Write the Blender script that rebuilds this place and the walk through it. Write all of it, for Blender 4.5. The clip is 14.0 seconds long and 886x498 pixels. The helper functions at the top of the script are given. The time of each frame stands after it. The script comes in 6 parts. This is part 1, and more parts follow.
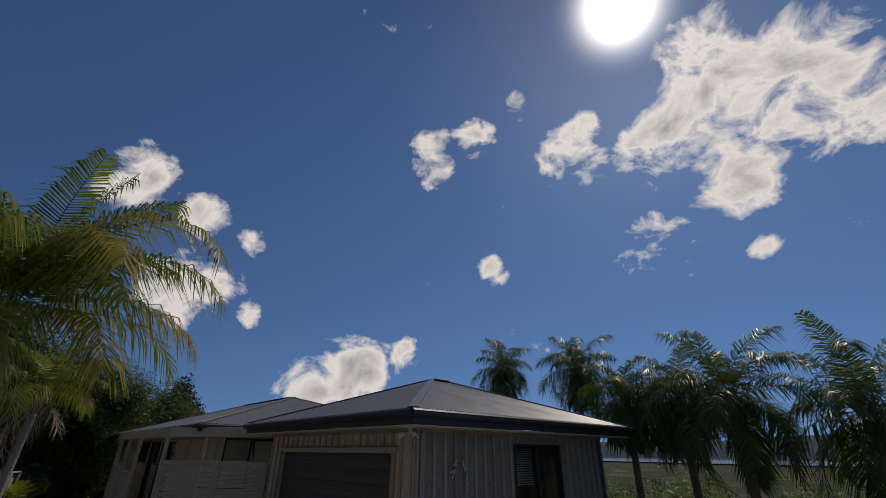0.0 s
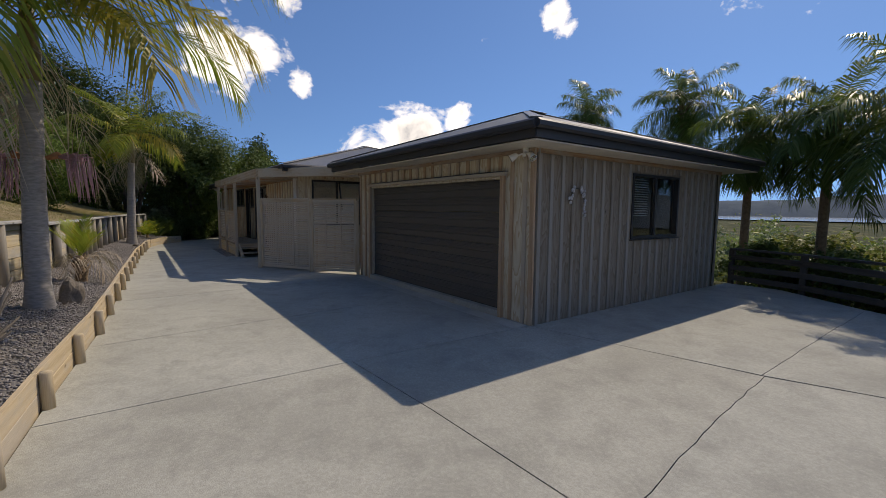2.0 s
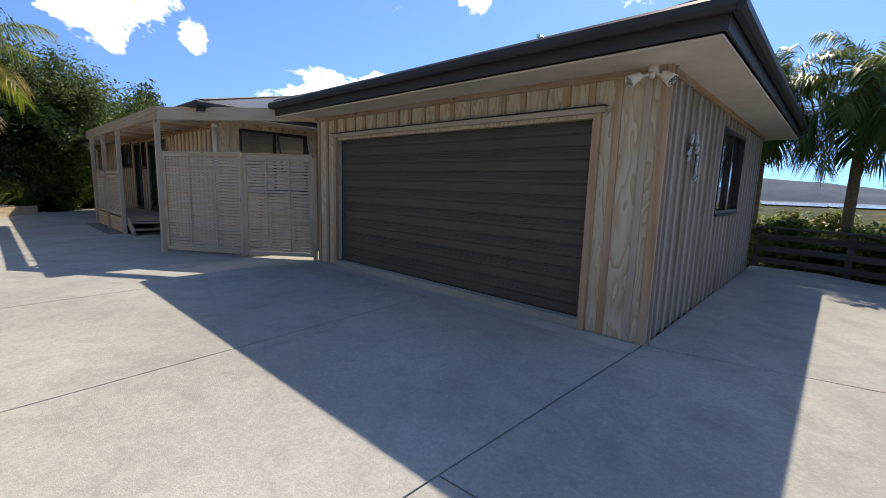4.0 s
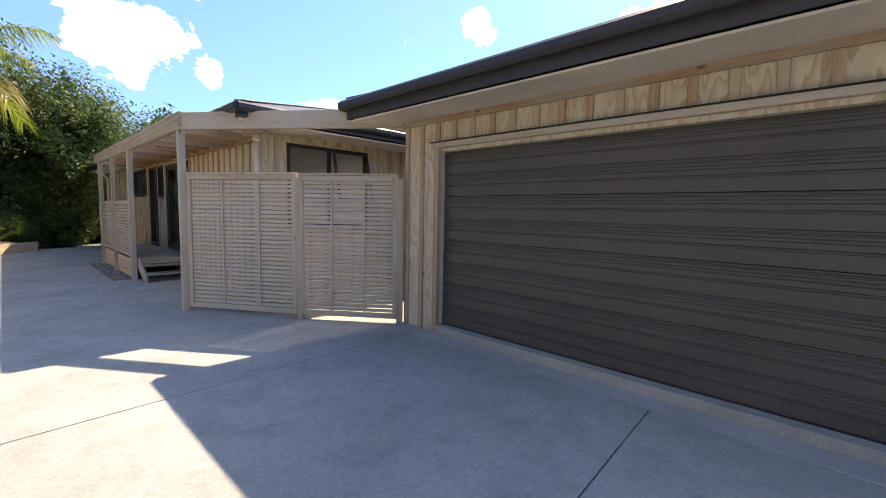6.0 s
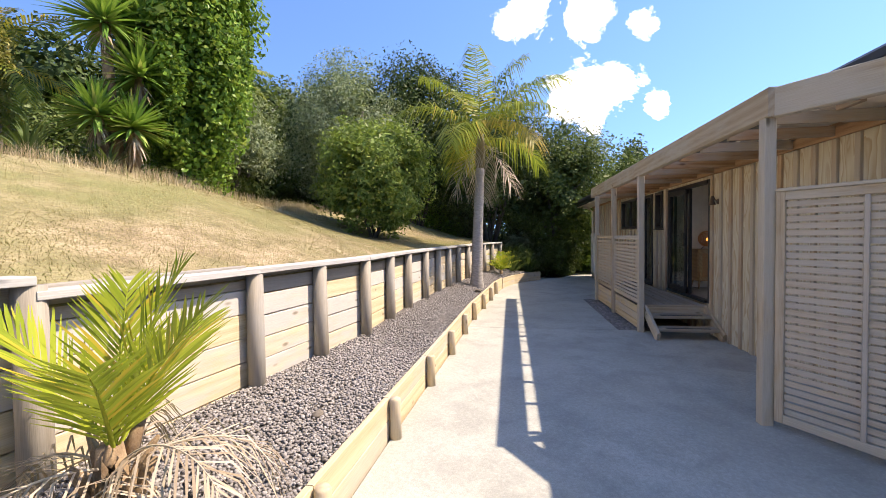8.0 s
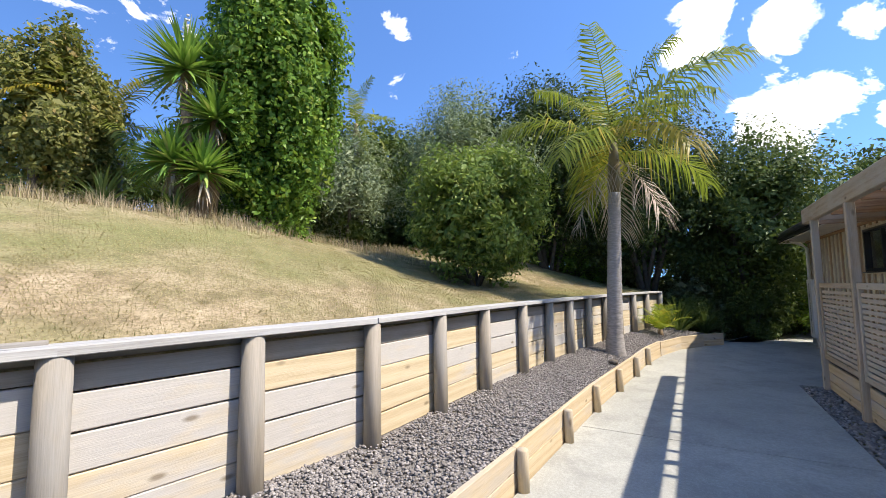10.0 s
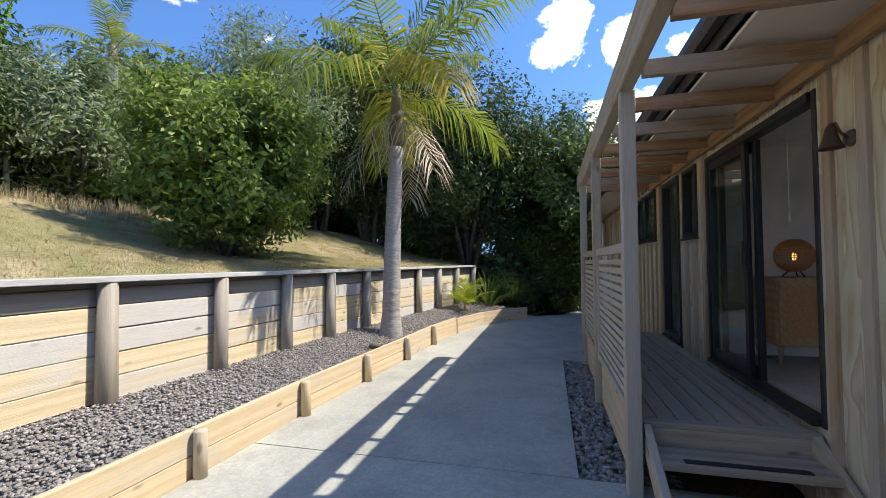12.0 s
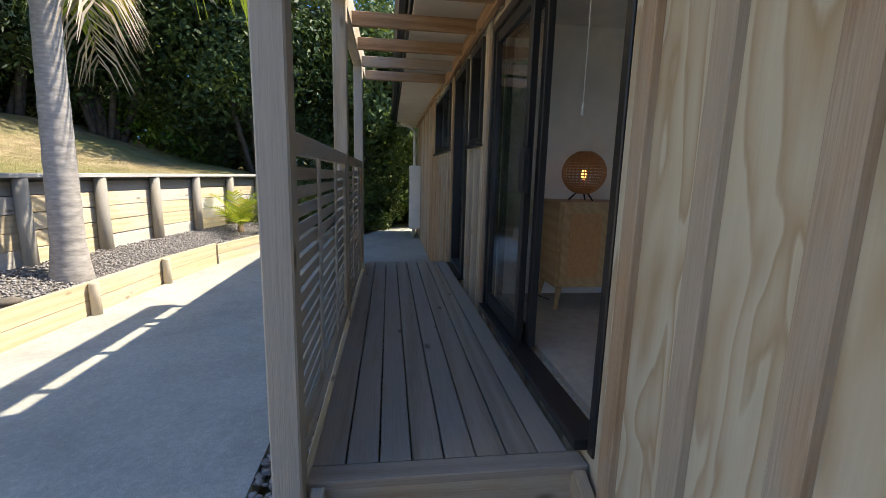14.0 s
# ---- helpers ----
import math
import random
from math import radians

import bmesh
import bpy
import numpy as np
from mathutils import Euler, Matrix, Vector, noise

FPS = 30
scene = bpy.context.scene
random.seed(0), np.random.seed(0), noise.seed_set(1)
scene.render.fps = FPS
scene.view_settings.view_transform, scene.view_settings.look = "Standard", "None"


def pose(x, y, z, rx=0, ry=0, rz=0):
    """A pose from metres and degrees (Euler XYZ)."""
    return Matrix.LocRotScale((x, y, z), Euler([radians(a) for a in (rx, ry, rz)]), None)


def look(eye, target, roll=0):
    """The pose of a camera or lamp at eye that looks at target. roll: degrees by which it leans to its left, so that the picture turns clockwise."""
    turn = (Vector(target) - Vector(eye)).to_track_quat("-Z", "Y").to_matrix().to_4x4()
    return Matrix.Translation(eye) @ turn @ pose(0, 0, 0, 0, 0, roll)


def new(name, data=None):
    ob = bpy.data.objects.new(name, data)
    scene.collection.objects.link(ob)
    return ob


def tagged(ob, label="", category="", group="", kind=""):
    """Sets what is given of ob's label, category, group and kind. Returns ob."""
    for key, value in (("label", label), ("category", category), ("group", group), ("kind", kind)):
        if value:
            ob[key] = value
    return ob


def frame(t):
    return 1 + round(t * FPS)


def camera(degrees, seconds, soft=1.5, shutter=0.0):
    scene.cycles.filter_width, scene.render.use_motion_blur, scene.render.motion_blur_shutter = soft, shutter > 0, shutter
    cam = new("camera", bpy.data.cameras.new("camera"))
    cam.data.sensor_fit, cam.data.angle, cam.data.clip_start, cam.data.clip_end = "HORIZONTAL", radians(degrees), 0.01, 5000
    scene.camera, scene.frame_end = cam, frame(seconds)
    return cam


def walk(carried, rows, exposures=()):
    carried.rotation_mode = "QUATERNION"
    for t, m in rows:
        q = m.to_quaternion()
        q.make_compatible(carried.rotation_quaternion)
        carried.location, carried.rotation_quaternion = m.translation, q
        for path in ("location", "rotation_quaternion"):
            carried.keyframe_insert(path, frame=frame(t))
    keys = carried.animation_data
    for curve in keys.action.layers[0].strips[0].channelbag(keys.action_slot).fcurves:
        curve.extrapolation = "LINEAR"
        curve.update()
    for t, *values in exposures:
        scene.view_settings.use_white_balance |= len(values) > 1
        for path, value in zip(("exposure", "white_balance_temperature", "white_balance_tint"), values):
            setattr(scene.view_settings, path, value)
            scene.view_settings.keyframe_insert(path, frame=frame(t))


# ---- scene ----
cam = camera(92.4, 14.0, soft=0.85)
PATH = [
    (0, (1.394, 1.218, 2.136), (0.069, 2.444, 2.997), 0.5),
    (0.5, (1.143, 1.24, 2.023), (-0.341, 2.429, 2.643), 0.1),
    (1, (0.759, 1.33, 1.86), (-0.825, 2.499, 2.213), 0.2),
    (1.5, (0.226, 1.403, 1.716), (-1.395, 2.572, 1.8), 0.4),
    (2, (-0.441, 1.628, 1.616), (-2.056, 2.792, 1.429), 0.5),
    (2.5, (-1.174, 1.795, 1.553), (-2.768, 2.954, 1.214), 0.6),
    (3, (-2.002, 1.922, 1.561), (-3.542, 3.136, 1.168), 0.7),
    (3.2, (-2.254, 1.916, 1.488), (-3.768, 3.164, 1.103), 0.9),
    (5.5, (-5.796, 2.559, 1.336), (-6.833, 4.261, 1.171), 2.0),
    (6, (-6.347, 2.641, 1.392), (-7.73, 4.075, 1.216), 1.1),
    (6.5, (-7.069, 2.565, 1.39), (-8.739, 3.655, 1.232), 0.5),
    (7, (-7.822, 2.48, 1.421), (-9.704, 3.143, 1.291), 0.7),
    (7.5, (-8.535, 2.384, 1.512), (-10.524, 2.567, 1.4), -0.9),
    (8, (-9.289, 2.316, 1.521), (-11.263, 2.002, 1.46), -0.7),
    (8.5, (-9.979, 2.341, 1.54), (-11.817, 1.553, 1.536), -0.9),
    (11, (-12.721, 3.26, 1.506), (-14.436, 2.248, 1.698), -0.9),
    (11.5, (-13.259, 3.574, 1.435), (-15.107, 2.827, 1.595), -0.9),
    (12, (-13.752, 3.925, 1.368), (-15.693, 3.442, 1.430), -0.45),
    (12.5, (-14.22, 4.256, 1.31), (-16.214, 4.103, 1.283), 0.0),
    (13, (-14.580, 4.462, 1.305), (-16.569, 4.578, 1.130), 0.9),
    (13.5, (-15.003, 4.606, 1.324), (-16.966, 4.827, 1.011), 1.3),
    (14, (-15.414, 4.746, 1.366), (-17.366, 4.998, 1.022), 1.4),
]
EXPOSURES = [(0, -1.38, 7300, 12), (0.5, -1.13, 7500, 12), (1, -0.88, 7800, 13), (1.5, -0.60, 7900, 13), (2, -0.36, 7800, 12.5), (3, -0.06, 7200, 10.5), (5.5, 1.36, 8300, 18), (6.5, 1.42, 8300, 18),
             (8.5, 1.18, 7700, 16), (11, 0.97, 6800, 9.5), (12, 0.97, 6900, 9), (13, 1.12, 7100, 8.5), (14, 1.5, 7300, 9)]
walk(cam, [(t, look(eye, target, roll)) for t, eye, target, roll in PATH], EXPOSURES)

# ---------------------------------------------------------------- world, sun
SUN = Vector((-0.215, 0.785, 1.0)).normalized()
sun_el = math.asin(SUN.z)
sun_az = math.atan2(SUN.x, SUN.y)

world = bpy.data.worlds.new("sky")
scene.world = world
world.use_nodes = True
wn, wl = world.node_tree.nodes, world.node_tree.links
wn.clear()


def wnode(kind, **values):
    n = wn.new(kind)
    for k, v in values.items():
        n.inputs[k].default_value = v
    return n


def wmath(op, a, b=None, c=None, clamp=False):
    n = wn.new("ShaderNodeMath")
    n.operation, n.use_clamp = op, clamp
    for i, v in enumerate((a, b, c)):
        if v is None:
            continue
        if isinstance(v, (int, float)):
            n.inputs[i].default_value = v
        else:
            wl.new(v, n.inputs[i])
    return n.outputs[0]


coord = wn.new("ShaderNodeTexCoord")
sky = wn.new("ShaderNodeTexSky")
sky.sky_type, sky.sun_disc = "NISHITA", False
sky.sun_elevation, sky.sun_rotation = sun_el, sun_az
sky.air_density, sky.dust_density, sky.ozone_density = 1.0, 0.15, 2.0
lifted = wn.new("ShaderNodeMapping")
wl.new(coord.outputs["Generated"], lifted.inputs[0])
lifted.inputs["Location"].default_value = (0.0, 0.0, 0.16)
wl.new(lifted.outputs[0], sky.inputs["Vector"])
sky_gain = wn.new("ShaderNodeVectorMath")
sky_gain.operation = "MULTIPLY"
wl.new(sky.outputs[0], sky_gain.inputs[0])
sky_gain.inputs[1].default_value = (0.079, 0.117, 0.166)

# fair-weather clouds
flat = wn.new("ShaderNodeMapping")
wl.new(coord.outputs["Generated"], flat.inputs[0])
flat.inputs["Scale"].default_value = (1.0, 1.0, 1.35)
puff = wnode("ShaderNodeTexNoise", Scale=9.0, Detail=12.0, Roughness=0.62, Distortion=0.35)
wl.new(flat.outputs[0], puff.inputs["Vector"])
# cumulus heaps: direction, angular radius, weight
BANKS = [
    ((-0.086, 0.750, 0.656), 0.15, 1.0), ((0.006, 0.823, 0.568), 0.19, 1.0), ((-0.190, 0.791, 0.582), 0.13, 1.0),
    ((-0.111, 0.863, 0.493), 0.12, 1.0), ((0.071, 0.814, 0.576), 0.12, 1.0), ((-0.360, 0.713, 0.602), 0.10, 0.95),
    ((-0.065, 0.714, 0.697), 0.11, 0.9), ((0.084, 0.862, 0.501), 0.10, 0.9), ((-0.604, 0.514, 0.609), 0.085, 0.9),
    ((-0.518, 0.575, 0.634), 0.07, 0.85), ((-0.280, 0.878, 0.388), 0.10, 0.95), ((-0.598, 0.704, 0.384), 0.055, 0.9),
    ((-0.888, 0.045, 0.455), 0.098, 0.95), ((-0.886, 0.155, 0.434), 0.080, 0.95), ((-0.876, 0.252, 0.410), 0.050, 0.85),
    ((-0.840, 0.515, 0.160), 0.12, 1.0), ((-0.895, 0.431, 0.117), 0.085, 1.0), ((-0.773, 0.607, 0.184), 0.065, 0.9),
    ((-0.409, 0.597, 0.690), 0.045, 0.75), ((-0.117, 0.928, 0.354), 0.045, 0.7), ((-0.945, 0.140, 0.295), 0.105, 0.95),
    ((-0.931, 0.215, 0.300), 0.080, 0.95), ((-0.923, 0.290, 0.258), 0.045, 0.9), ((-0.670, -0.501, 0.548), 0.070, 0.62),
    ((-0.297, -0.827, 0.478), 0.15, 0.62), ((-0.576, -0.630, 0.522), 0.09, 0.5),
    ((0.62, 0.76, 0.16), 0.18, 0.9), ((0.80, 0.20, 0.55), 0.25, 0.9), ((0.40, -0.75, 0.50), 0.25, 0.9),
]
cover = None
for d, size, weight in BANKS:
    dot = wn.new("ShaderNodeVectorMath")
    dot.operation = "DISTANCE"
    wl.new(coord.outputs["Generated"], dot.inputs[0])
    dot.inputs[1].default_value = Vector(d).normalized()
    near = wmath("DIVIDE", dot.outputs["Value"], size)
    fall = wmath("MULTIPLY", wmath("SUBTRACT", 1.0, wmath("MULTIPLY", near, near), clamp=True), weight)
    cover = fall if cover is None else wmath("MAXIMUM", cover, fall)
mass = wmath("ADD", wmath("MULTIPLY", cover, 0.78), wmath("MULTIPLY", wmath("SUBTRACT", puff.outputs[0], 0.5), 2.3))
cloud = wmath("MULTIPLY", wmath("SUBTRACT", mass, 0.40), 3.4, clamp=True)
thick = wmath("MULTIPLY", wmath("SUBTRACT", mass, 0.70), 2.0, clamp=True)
shade = wn.new("ShaderNodeMix")
shade.data_type = "RGBA"
wl.new(thick, shade.inputs[0])
shade.inputs[6].default_value = (1.75, 1.75, 1.80, 1)
shade.inputs[7].default_value = (0.75, 0.79, 0.88, 1)
mixer = wn.new("ShaderNodeMix")
mixer.data_type = "RGBA"
wl.new(cloud, mixer.inputs[0])
wl.new(sky_gain.outputs[0], mixer.inputs[6])
wl.new(shade.outputs[2], mixer.inputs[7])
# bright aureole round the sun
toward = wn.new("ShaderNodeVectorMath")
toward.operation = "DOT_PRODUCT"
wl.new(coord.outputs["Generated"], toward.inputs[0])
toward.inputs[1].default_value = SUN
halo = wmath("MULTIPLY", wmath("POWER", wmath("MAXIMUM", toward.outputs["Value"], 0.0), 700.0), 9.0)
halo2 = wmath("MULTIPLY", wmath("POWER", wmath("MAXIMUM", toward.outputs["Value"], 0.0), 28.0), 0.16)
glow = wn.new("ShaderNodeVectorMath")
glow.operation = "ADD"
wl.new(mixer.outputs[2], glow.inputs[0])
spread = wn.new("ShaderNodeCombineXYZ")
total = wmath("ADD", halo, halo2)
for i in range(3):
    wl.new(total, spread.inputs[i])
wl.new(spread.outputs[0], glow.inputs[1])
back = wnode("ShaderNodeBackground", Strength=1.0)
wl.new(glow.outputs[0], back.inputs[0])
wout = wn.new("ShaderNodeOutputWorld")
wl.new(back.outputs[0], wout.inputs[0])

lamp = bpy.data.lights.new("sun", "SUN")
lamp.energy, lamp.angle, lamp.color = 3.7, radians(0.53), (1.0, 0.95, 0.87)
sun_ob = new("sun", lamp)
sun_ob.matrix_world = look((0, 0, 30), Vector((0, 0, 30)) - SUN)


# ---------------------------------------------------------------- materials
class Mat:
    """A small builder for node materials."""

    def __init__(self, name, rough=0.6, metal=0.0, spec=0.5):
        self.m = bpy.data.materials.new(name)
        self.m.use_nodes = True
        self.n, self.l = self.m.node_tree.nodes, self.m.node_tree.links
        self.b = self.n["Principled BSDF"]
        self.b.inputs["Roughness"].default_value = rough
        self.b.inputs["Metallic"].default_value = metal
        self.b.inputs["Specular IOR Level"].default_value = spec
        self.tc = self.n.new("ShaderNodeTexCoord")
        self.info = self.n.new("ShaderNodeObjectInfo")

    def coords(self, scale=(1, 1, 1), shuffle=False, space="Object"):
        src = self.tc.outputs[space]
        if shuffle:
            off = self.n.new("ShaderNodeVectorMath")
            off.operation = "MULTIPLY_ADD"
            comb = self.n.new("ShaderNodeCombineXYZ")
            for i in range(3):
                self.l.new(self.info.outputs["Random"], comb.inputs[i])
            self.l.new(comb.outputs[0], off.inputs[0])
            off.inputs[1].default_value = (37.0, 19.0, 53.0)
            self.l.new(src, off.inputs[2])
            src = off.outputs[0]
        mp = self.n.new("ShaderNodeMapping")
        mp.inputs["Scale"].default_value = scale
        self.l.new(src, mp.inputs[0])
        return mp.outputs[0]

    def noise(self, vec, scale=5.0, detail=4.0, rough=0.55, dist=0.0):
        t = self.n.new("ShaderNodeTexNoise")
        t.inputs["Scale"].default_value, t.inputs["Detail"].default_value = scale, detail
        t.inputs["Roughness"].default_value, t.inputs["Distortion"].default_value = rough, dist
        self.l.new(vec, t.inputs["Vector"])
        return t.outputs[0]

    def voronoi(self, vec, scale, feature="F1"):
        t = self.n.new("ShaderNodeTexVoronoi")
        t.feature = feature
        t.inputs["Scale"].default_value = scale
        self.l.new(vec, t.inputs["Vector"])
        return t

    def ramp(self, fac, stops):
        r = self.n.new("ShaderNodeValToRGB")
        e = r.color_ramp.elements
        while len(e) < len(stops):
            e.new(0.5)
        for el, (p, c) in zip(e, stops):
            el.position = p
            el.color = (*c, 1) if not isinstance(c, (int, float)) else (c, c, c, 1)
        self.l.new(fac, r.inputs[0])
        return r.outputs[0]

    def mix(self, fac, a, b, mode="MIX"):
        x = self.n.new("ShaderNodeMix")
        x.data_type, x.blend_type = "RGBA", mode
        for i, v in ((0, fac), (6, a), (7, b)):
            if isinstance(v, (int, float)):
                x.inputs[i].default_value = v
            elif isinstance(v, tuple):
                x.inputs[i].default_value = (*v, 1)
            else:
                self.l.new(v, x.inputs[i])
        return x.outputs[2]

    def math(self, op, a, b, clamp=False):
        x = self.n.new("ShaderNodeMath")
        x.operation, x.use_clamp = op, clamp
        for i, v in ((0, a), (1, b)):
            if isinstance(v, (int, float)):
                x.inputs[i].default_value = v
            else:
                self.l.new(v, x.inputs[i])
        return x.outputs[0]

    def color(self, c):
        if isinstance(c, tuple):
            self.b.inputs["Base Color"].default_value = (*c, 1)
        else:
            self.l.new(c, self.b.inputs["Base Color"])
        return self

    def rough(self, fac):
        self.l.new(fac, self.b.inputs["Roughness"])
        return self

    def bump(self, height, strength=0.3, dist=0.01):
        bp = self.n.new("ShaderNodeBump")
        bp.inputs["Strength"].default_value, bp.inputs["Distance"].default_value = strength, dist
        self.l.new(height, bp.inputs["Height"])
        self.l.new(bp.outputs[0], self.b.inputs["Normal"])
        return self

    def random(self):
        return self.info.outputs["Random"]

    def island(self):
        g = self.n.new("ShaderNodeNewGeometry")
        return g.outputs["Random Per Island"]


def wood(name, dark, mid, light, weather, weather_amount=0.5, rough=0.75, knots=True, spread=0.35, figure=1.0):
    """Sawn timber: grain along local x, knots, grey weathering in patches."""
    w = Mat(name, rough, spec=0.25)
    v = w.coords((0.22 * figure, 8 * figure, 8 * figure), True)
    bend = w.noise(w.coords((0.8, 2.2, 2.2), True), 1.4, 2.0)
    wave = w.n.new("ShaderNodeTexWave")
    wave.wave_type, wave.bands_direction, wave.wave_profile = "BANDS", "DIAGONAL", "SIN"
    for k, val in (("Scale", 0.9), ("Distortion", 7.5), ("Detail", 2.0), ("Detail Scale", 0.7)):
        wave.inputs[k].default_value = val
    w.l.new(v, wave.inputs["Vector"])
    fibre = w.noise(w.coords((3, 120, 120), True), 2.0, 3.0)
    grain = w.math("ADD", w.math("MULTIPLY", wave.outputs[1], 0.24), w.math("MULTIPLY", fibre, 0.76))
    base = w.ramp(grain, [(0.12, dark), (0.5, mid), (0.85, light)])
    patch = w.noise(w.coords((1.1, 4, 4), True), 1.3, 5.0, 0.62)
    patch = w.math("ADD", patch, w.math("MULTIPLY", w.math("SUBTRACT", w.random(), 0.5), spread))
    fac = w.ramp(patch, [(0.62 - 0.5 * weather_amount, 0.0), (0.86 - 0.5 * weather_amount, 1.0)])
    grey = w.mix(fibre, tuple(c * 0.72 for c in weather), tuple(min(1, c * 1.18) for c in weather))
    col = w.mix(fac, base, grey)
    if knots:
        k = w.voronoi(w.coords((1.0, 2.6, 2.6), True), 2.3)
        spot = w.ramp(k.outputs["Distance"], [(0.05, 1.0), (0.13, 0.0)])
        col = w.mix(w.math("MULTIPLY", spot, 0.75), col, tuple(c * 0.4 for c in dark))
    w.color(col).bump(w.math("ADD", grain, w.math("MULTIPLY", bend, 0.3)), 0.35, 0.004)
    return w.m


M_pine = wood("treated_pine", (0.42, 0.32, 0.19), (0.56, 0.46, 0.305), (0.65, 0.56, 0.40), (0.50, 0.475, 0.44), 0.34, spread=0.6)
M_kerbpine = wood("kerb_pine", (0.40, 0.30, 0.18), (0.53, 0.42, 0.275), (0.61, 0.51, 0.36), (0.48, 0.42, 0.34), 0.34, spread=0.3)
M_post = wood("weathered_post", (0.21, 0.18, 0.14), (0.30, 0.265, 0.215), (0.385, 0.345, 0.29), (0.29, 0.275, 0.25), 0.6, knots=False)
M_cap = wood("bleached_cap", (0.26, 0.25, 0.235), (0.42, 0.41, 0.385), (0.54, 0.53, 0.50), (0.44, 0.435, 0.42), 0.6)
M_pergola = wood("pergola_timber", (0.25, 0.18, 0.11), (0.42, 0.33, 0.225), (0.53, 0.44, 0.32), (0.475, 0.425, 0.345), 0.6, spread=0.4)
M_rafter = wood("rafter_timber", (0.17, 0.09, 0.045), (0.33, 0.20, 0.11), (0.44, 0.31, 0.19), (0.35, 0.31, 0.26), 0.35, spread=0.4)
M_deck = wood("deck_timber", (0.20, 0.165, 0.125), (0.33, 0.285, 0.225), (0.42, 0.37, 0.30), (0.36, 0.325, 0.275), 0.5, spread=0.9)
M_slat = wood("screen_slat", (0.33, 0.265, 0.195), (0.46, 0.39, 0.305), (0.55, 0.475, 0.385), (0.46, 0.42, 0.36), 0.5, knots=False, spread=0.3)
def plywood(name, pale, tan, brown, amount=0.5):
    """Rotary-cut plywood: cathedral figure along z, pale weathering, rusty bleeding."""
    p = Mat(name, 0.8, spec=0.2)
    n1 = p.noise(p.coords((3.4, 3.4, 0.7), False), 1.4, 2.5, 0.5, 0.3)
    turn = p.n.new("ShaderNodeMath")
    turn.operation = "FRACT"
    p.l.new(p.math("ADD", p.math("MULTIPLY", n1, 9.0), p.math("MULTIPLY", p.noise(p.coords((26, 26, 1.6)), 1.0, 3.0), 0.35)), turn.inputs[0])
    fig = turn.outputs[0]
    fibre = p.noise(p.coords((60, 60, 2.0)), 2.0, 4.0)
    blot = p.noise(p.coords((1.6, 1.6, 0.8)), 2.2, 6.0, 0.62, 0.3)
    streak = p.noise(p.coords((9.0, 9.0, 0.5)), 1.0, 4.0, 0.6)
    base = p.mix(p.ramp(fig, [(0.02, 0.0), (0.45, 0.35), (0.86, 1.0), (0.98, 0.0)]), pale, tan)
    base = p.mix(p.ramp(fig, [(0.70, 0.0), (0.92, 0.26), (0.985, 0.0)]), base, brown)
    base = p.mix(p.ramp(blot, [(0.60 - 0.2 * amount, 0.0), (0.84 - 0.2 * amount, 0.6)]), base, pale)
    base = p.mix(p.ramp(streak, [(0.56, 0.0), (0.72, 0.55)]), base, tuple(0.5 * (a + b) for a, b in zip(tan, brown)))
    knot = p.voronoi(p.coords((1.0, 1.0, 0.7)), 1.9)
    base = p.mix(p.ramp(knot.outputs["Distance"], [(0.025, 0.9), (0.045, 0.35), (0.09, 0.0)]), base, tuple(c * 0.4 for c in brown))
    base = p.mix(p.math("MULTIPLY", fibre, 0.30), base, tuple(c * 0.62 for c in tan))
    p.color(base).bump(p.math("ADD", fibre, p.math("MULTIPLY", fig, 0.5)), 0.25, 0.002)
    return p.m


M_clad_up = plywood("ply_cladding", (0.66, 0.635, 0.51), (0.50, 0.405, 0.27), (0.36, 0.24, 0.14), 0.5)
# the same ply in a darker grey-brown, for the garage side and back
M_clad_grey_up = plywood("grey_brown_cladding", (0.31, 0.265, 0.21), (0.23, 0.18, 0.13), (0.15, 0.11, 0.08), 0.5)
M_batten = wood("cladding_batten", (0.28, 0.17, 0.095), (0.44, 0.31, 0.20), (0.54, 0.41, 0.28), (0.48, 0.42, 0.335), 0.36, knots=False, spread=0.5)
M_batten_grey = wood("grey_brown_batten", (0.16, 0.13, 0.10), (0.28, 0.24, 0.19), (0.38, 0.33, 0.27), (0.35, 0.32, 0.28), 0.6, knots=False, spread=0.5)
M_fence = wood("dark_fence_timber", (0.035, 0.03, 0.026), (0.065, 0.056, 0.048), (0.10, 0.088, 0.075), (0.085, 0.08, 0.072), 0.5, knots=False)


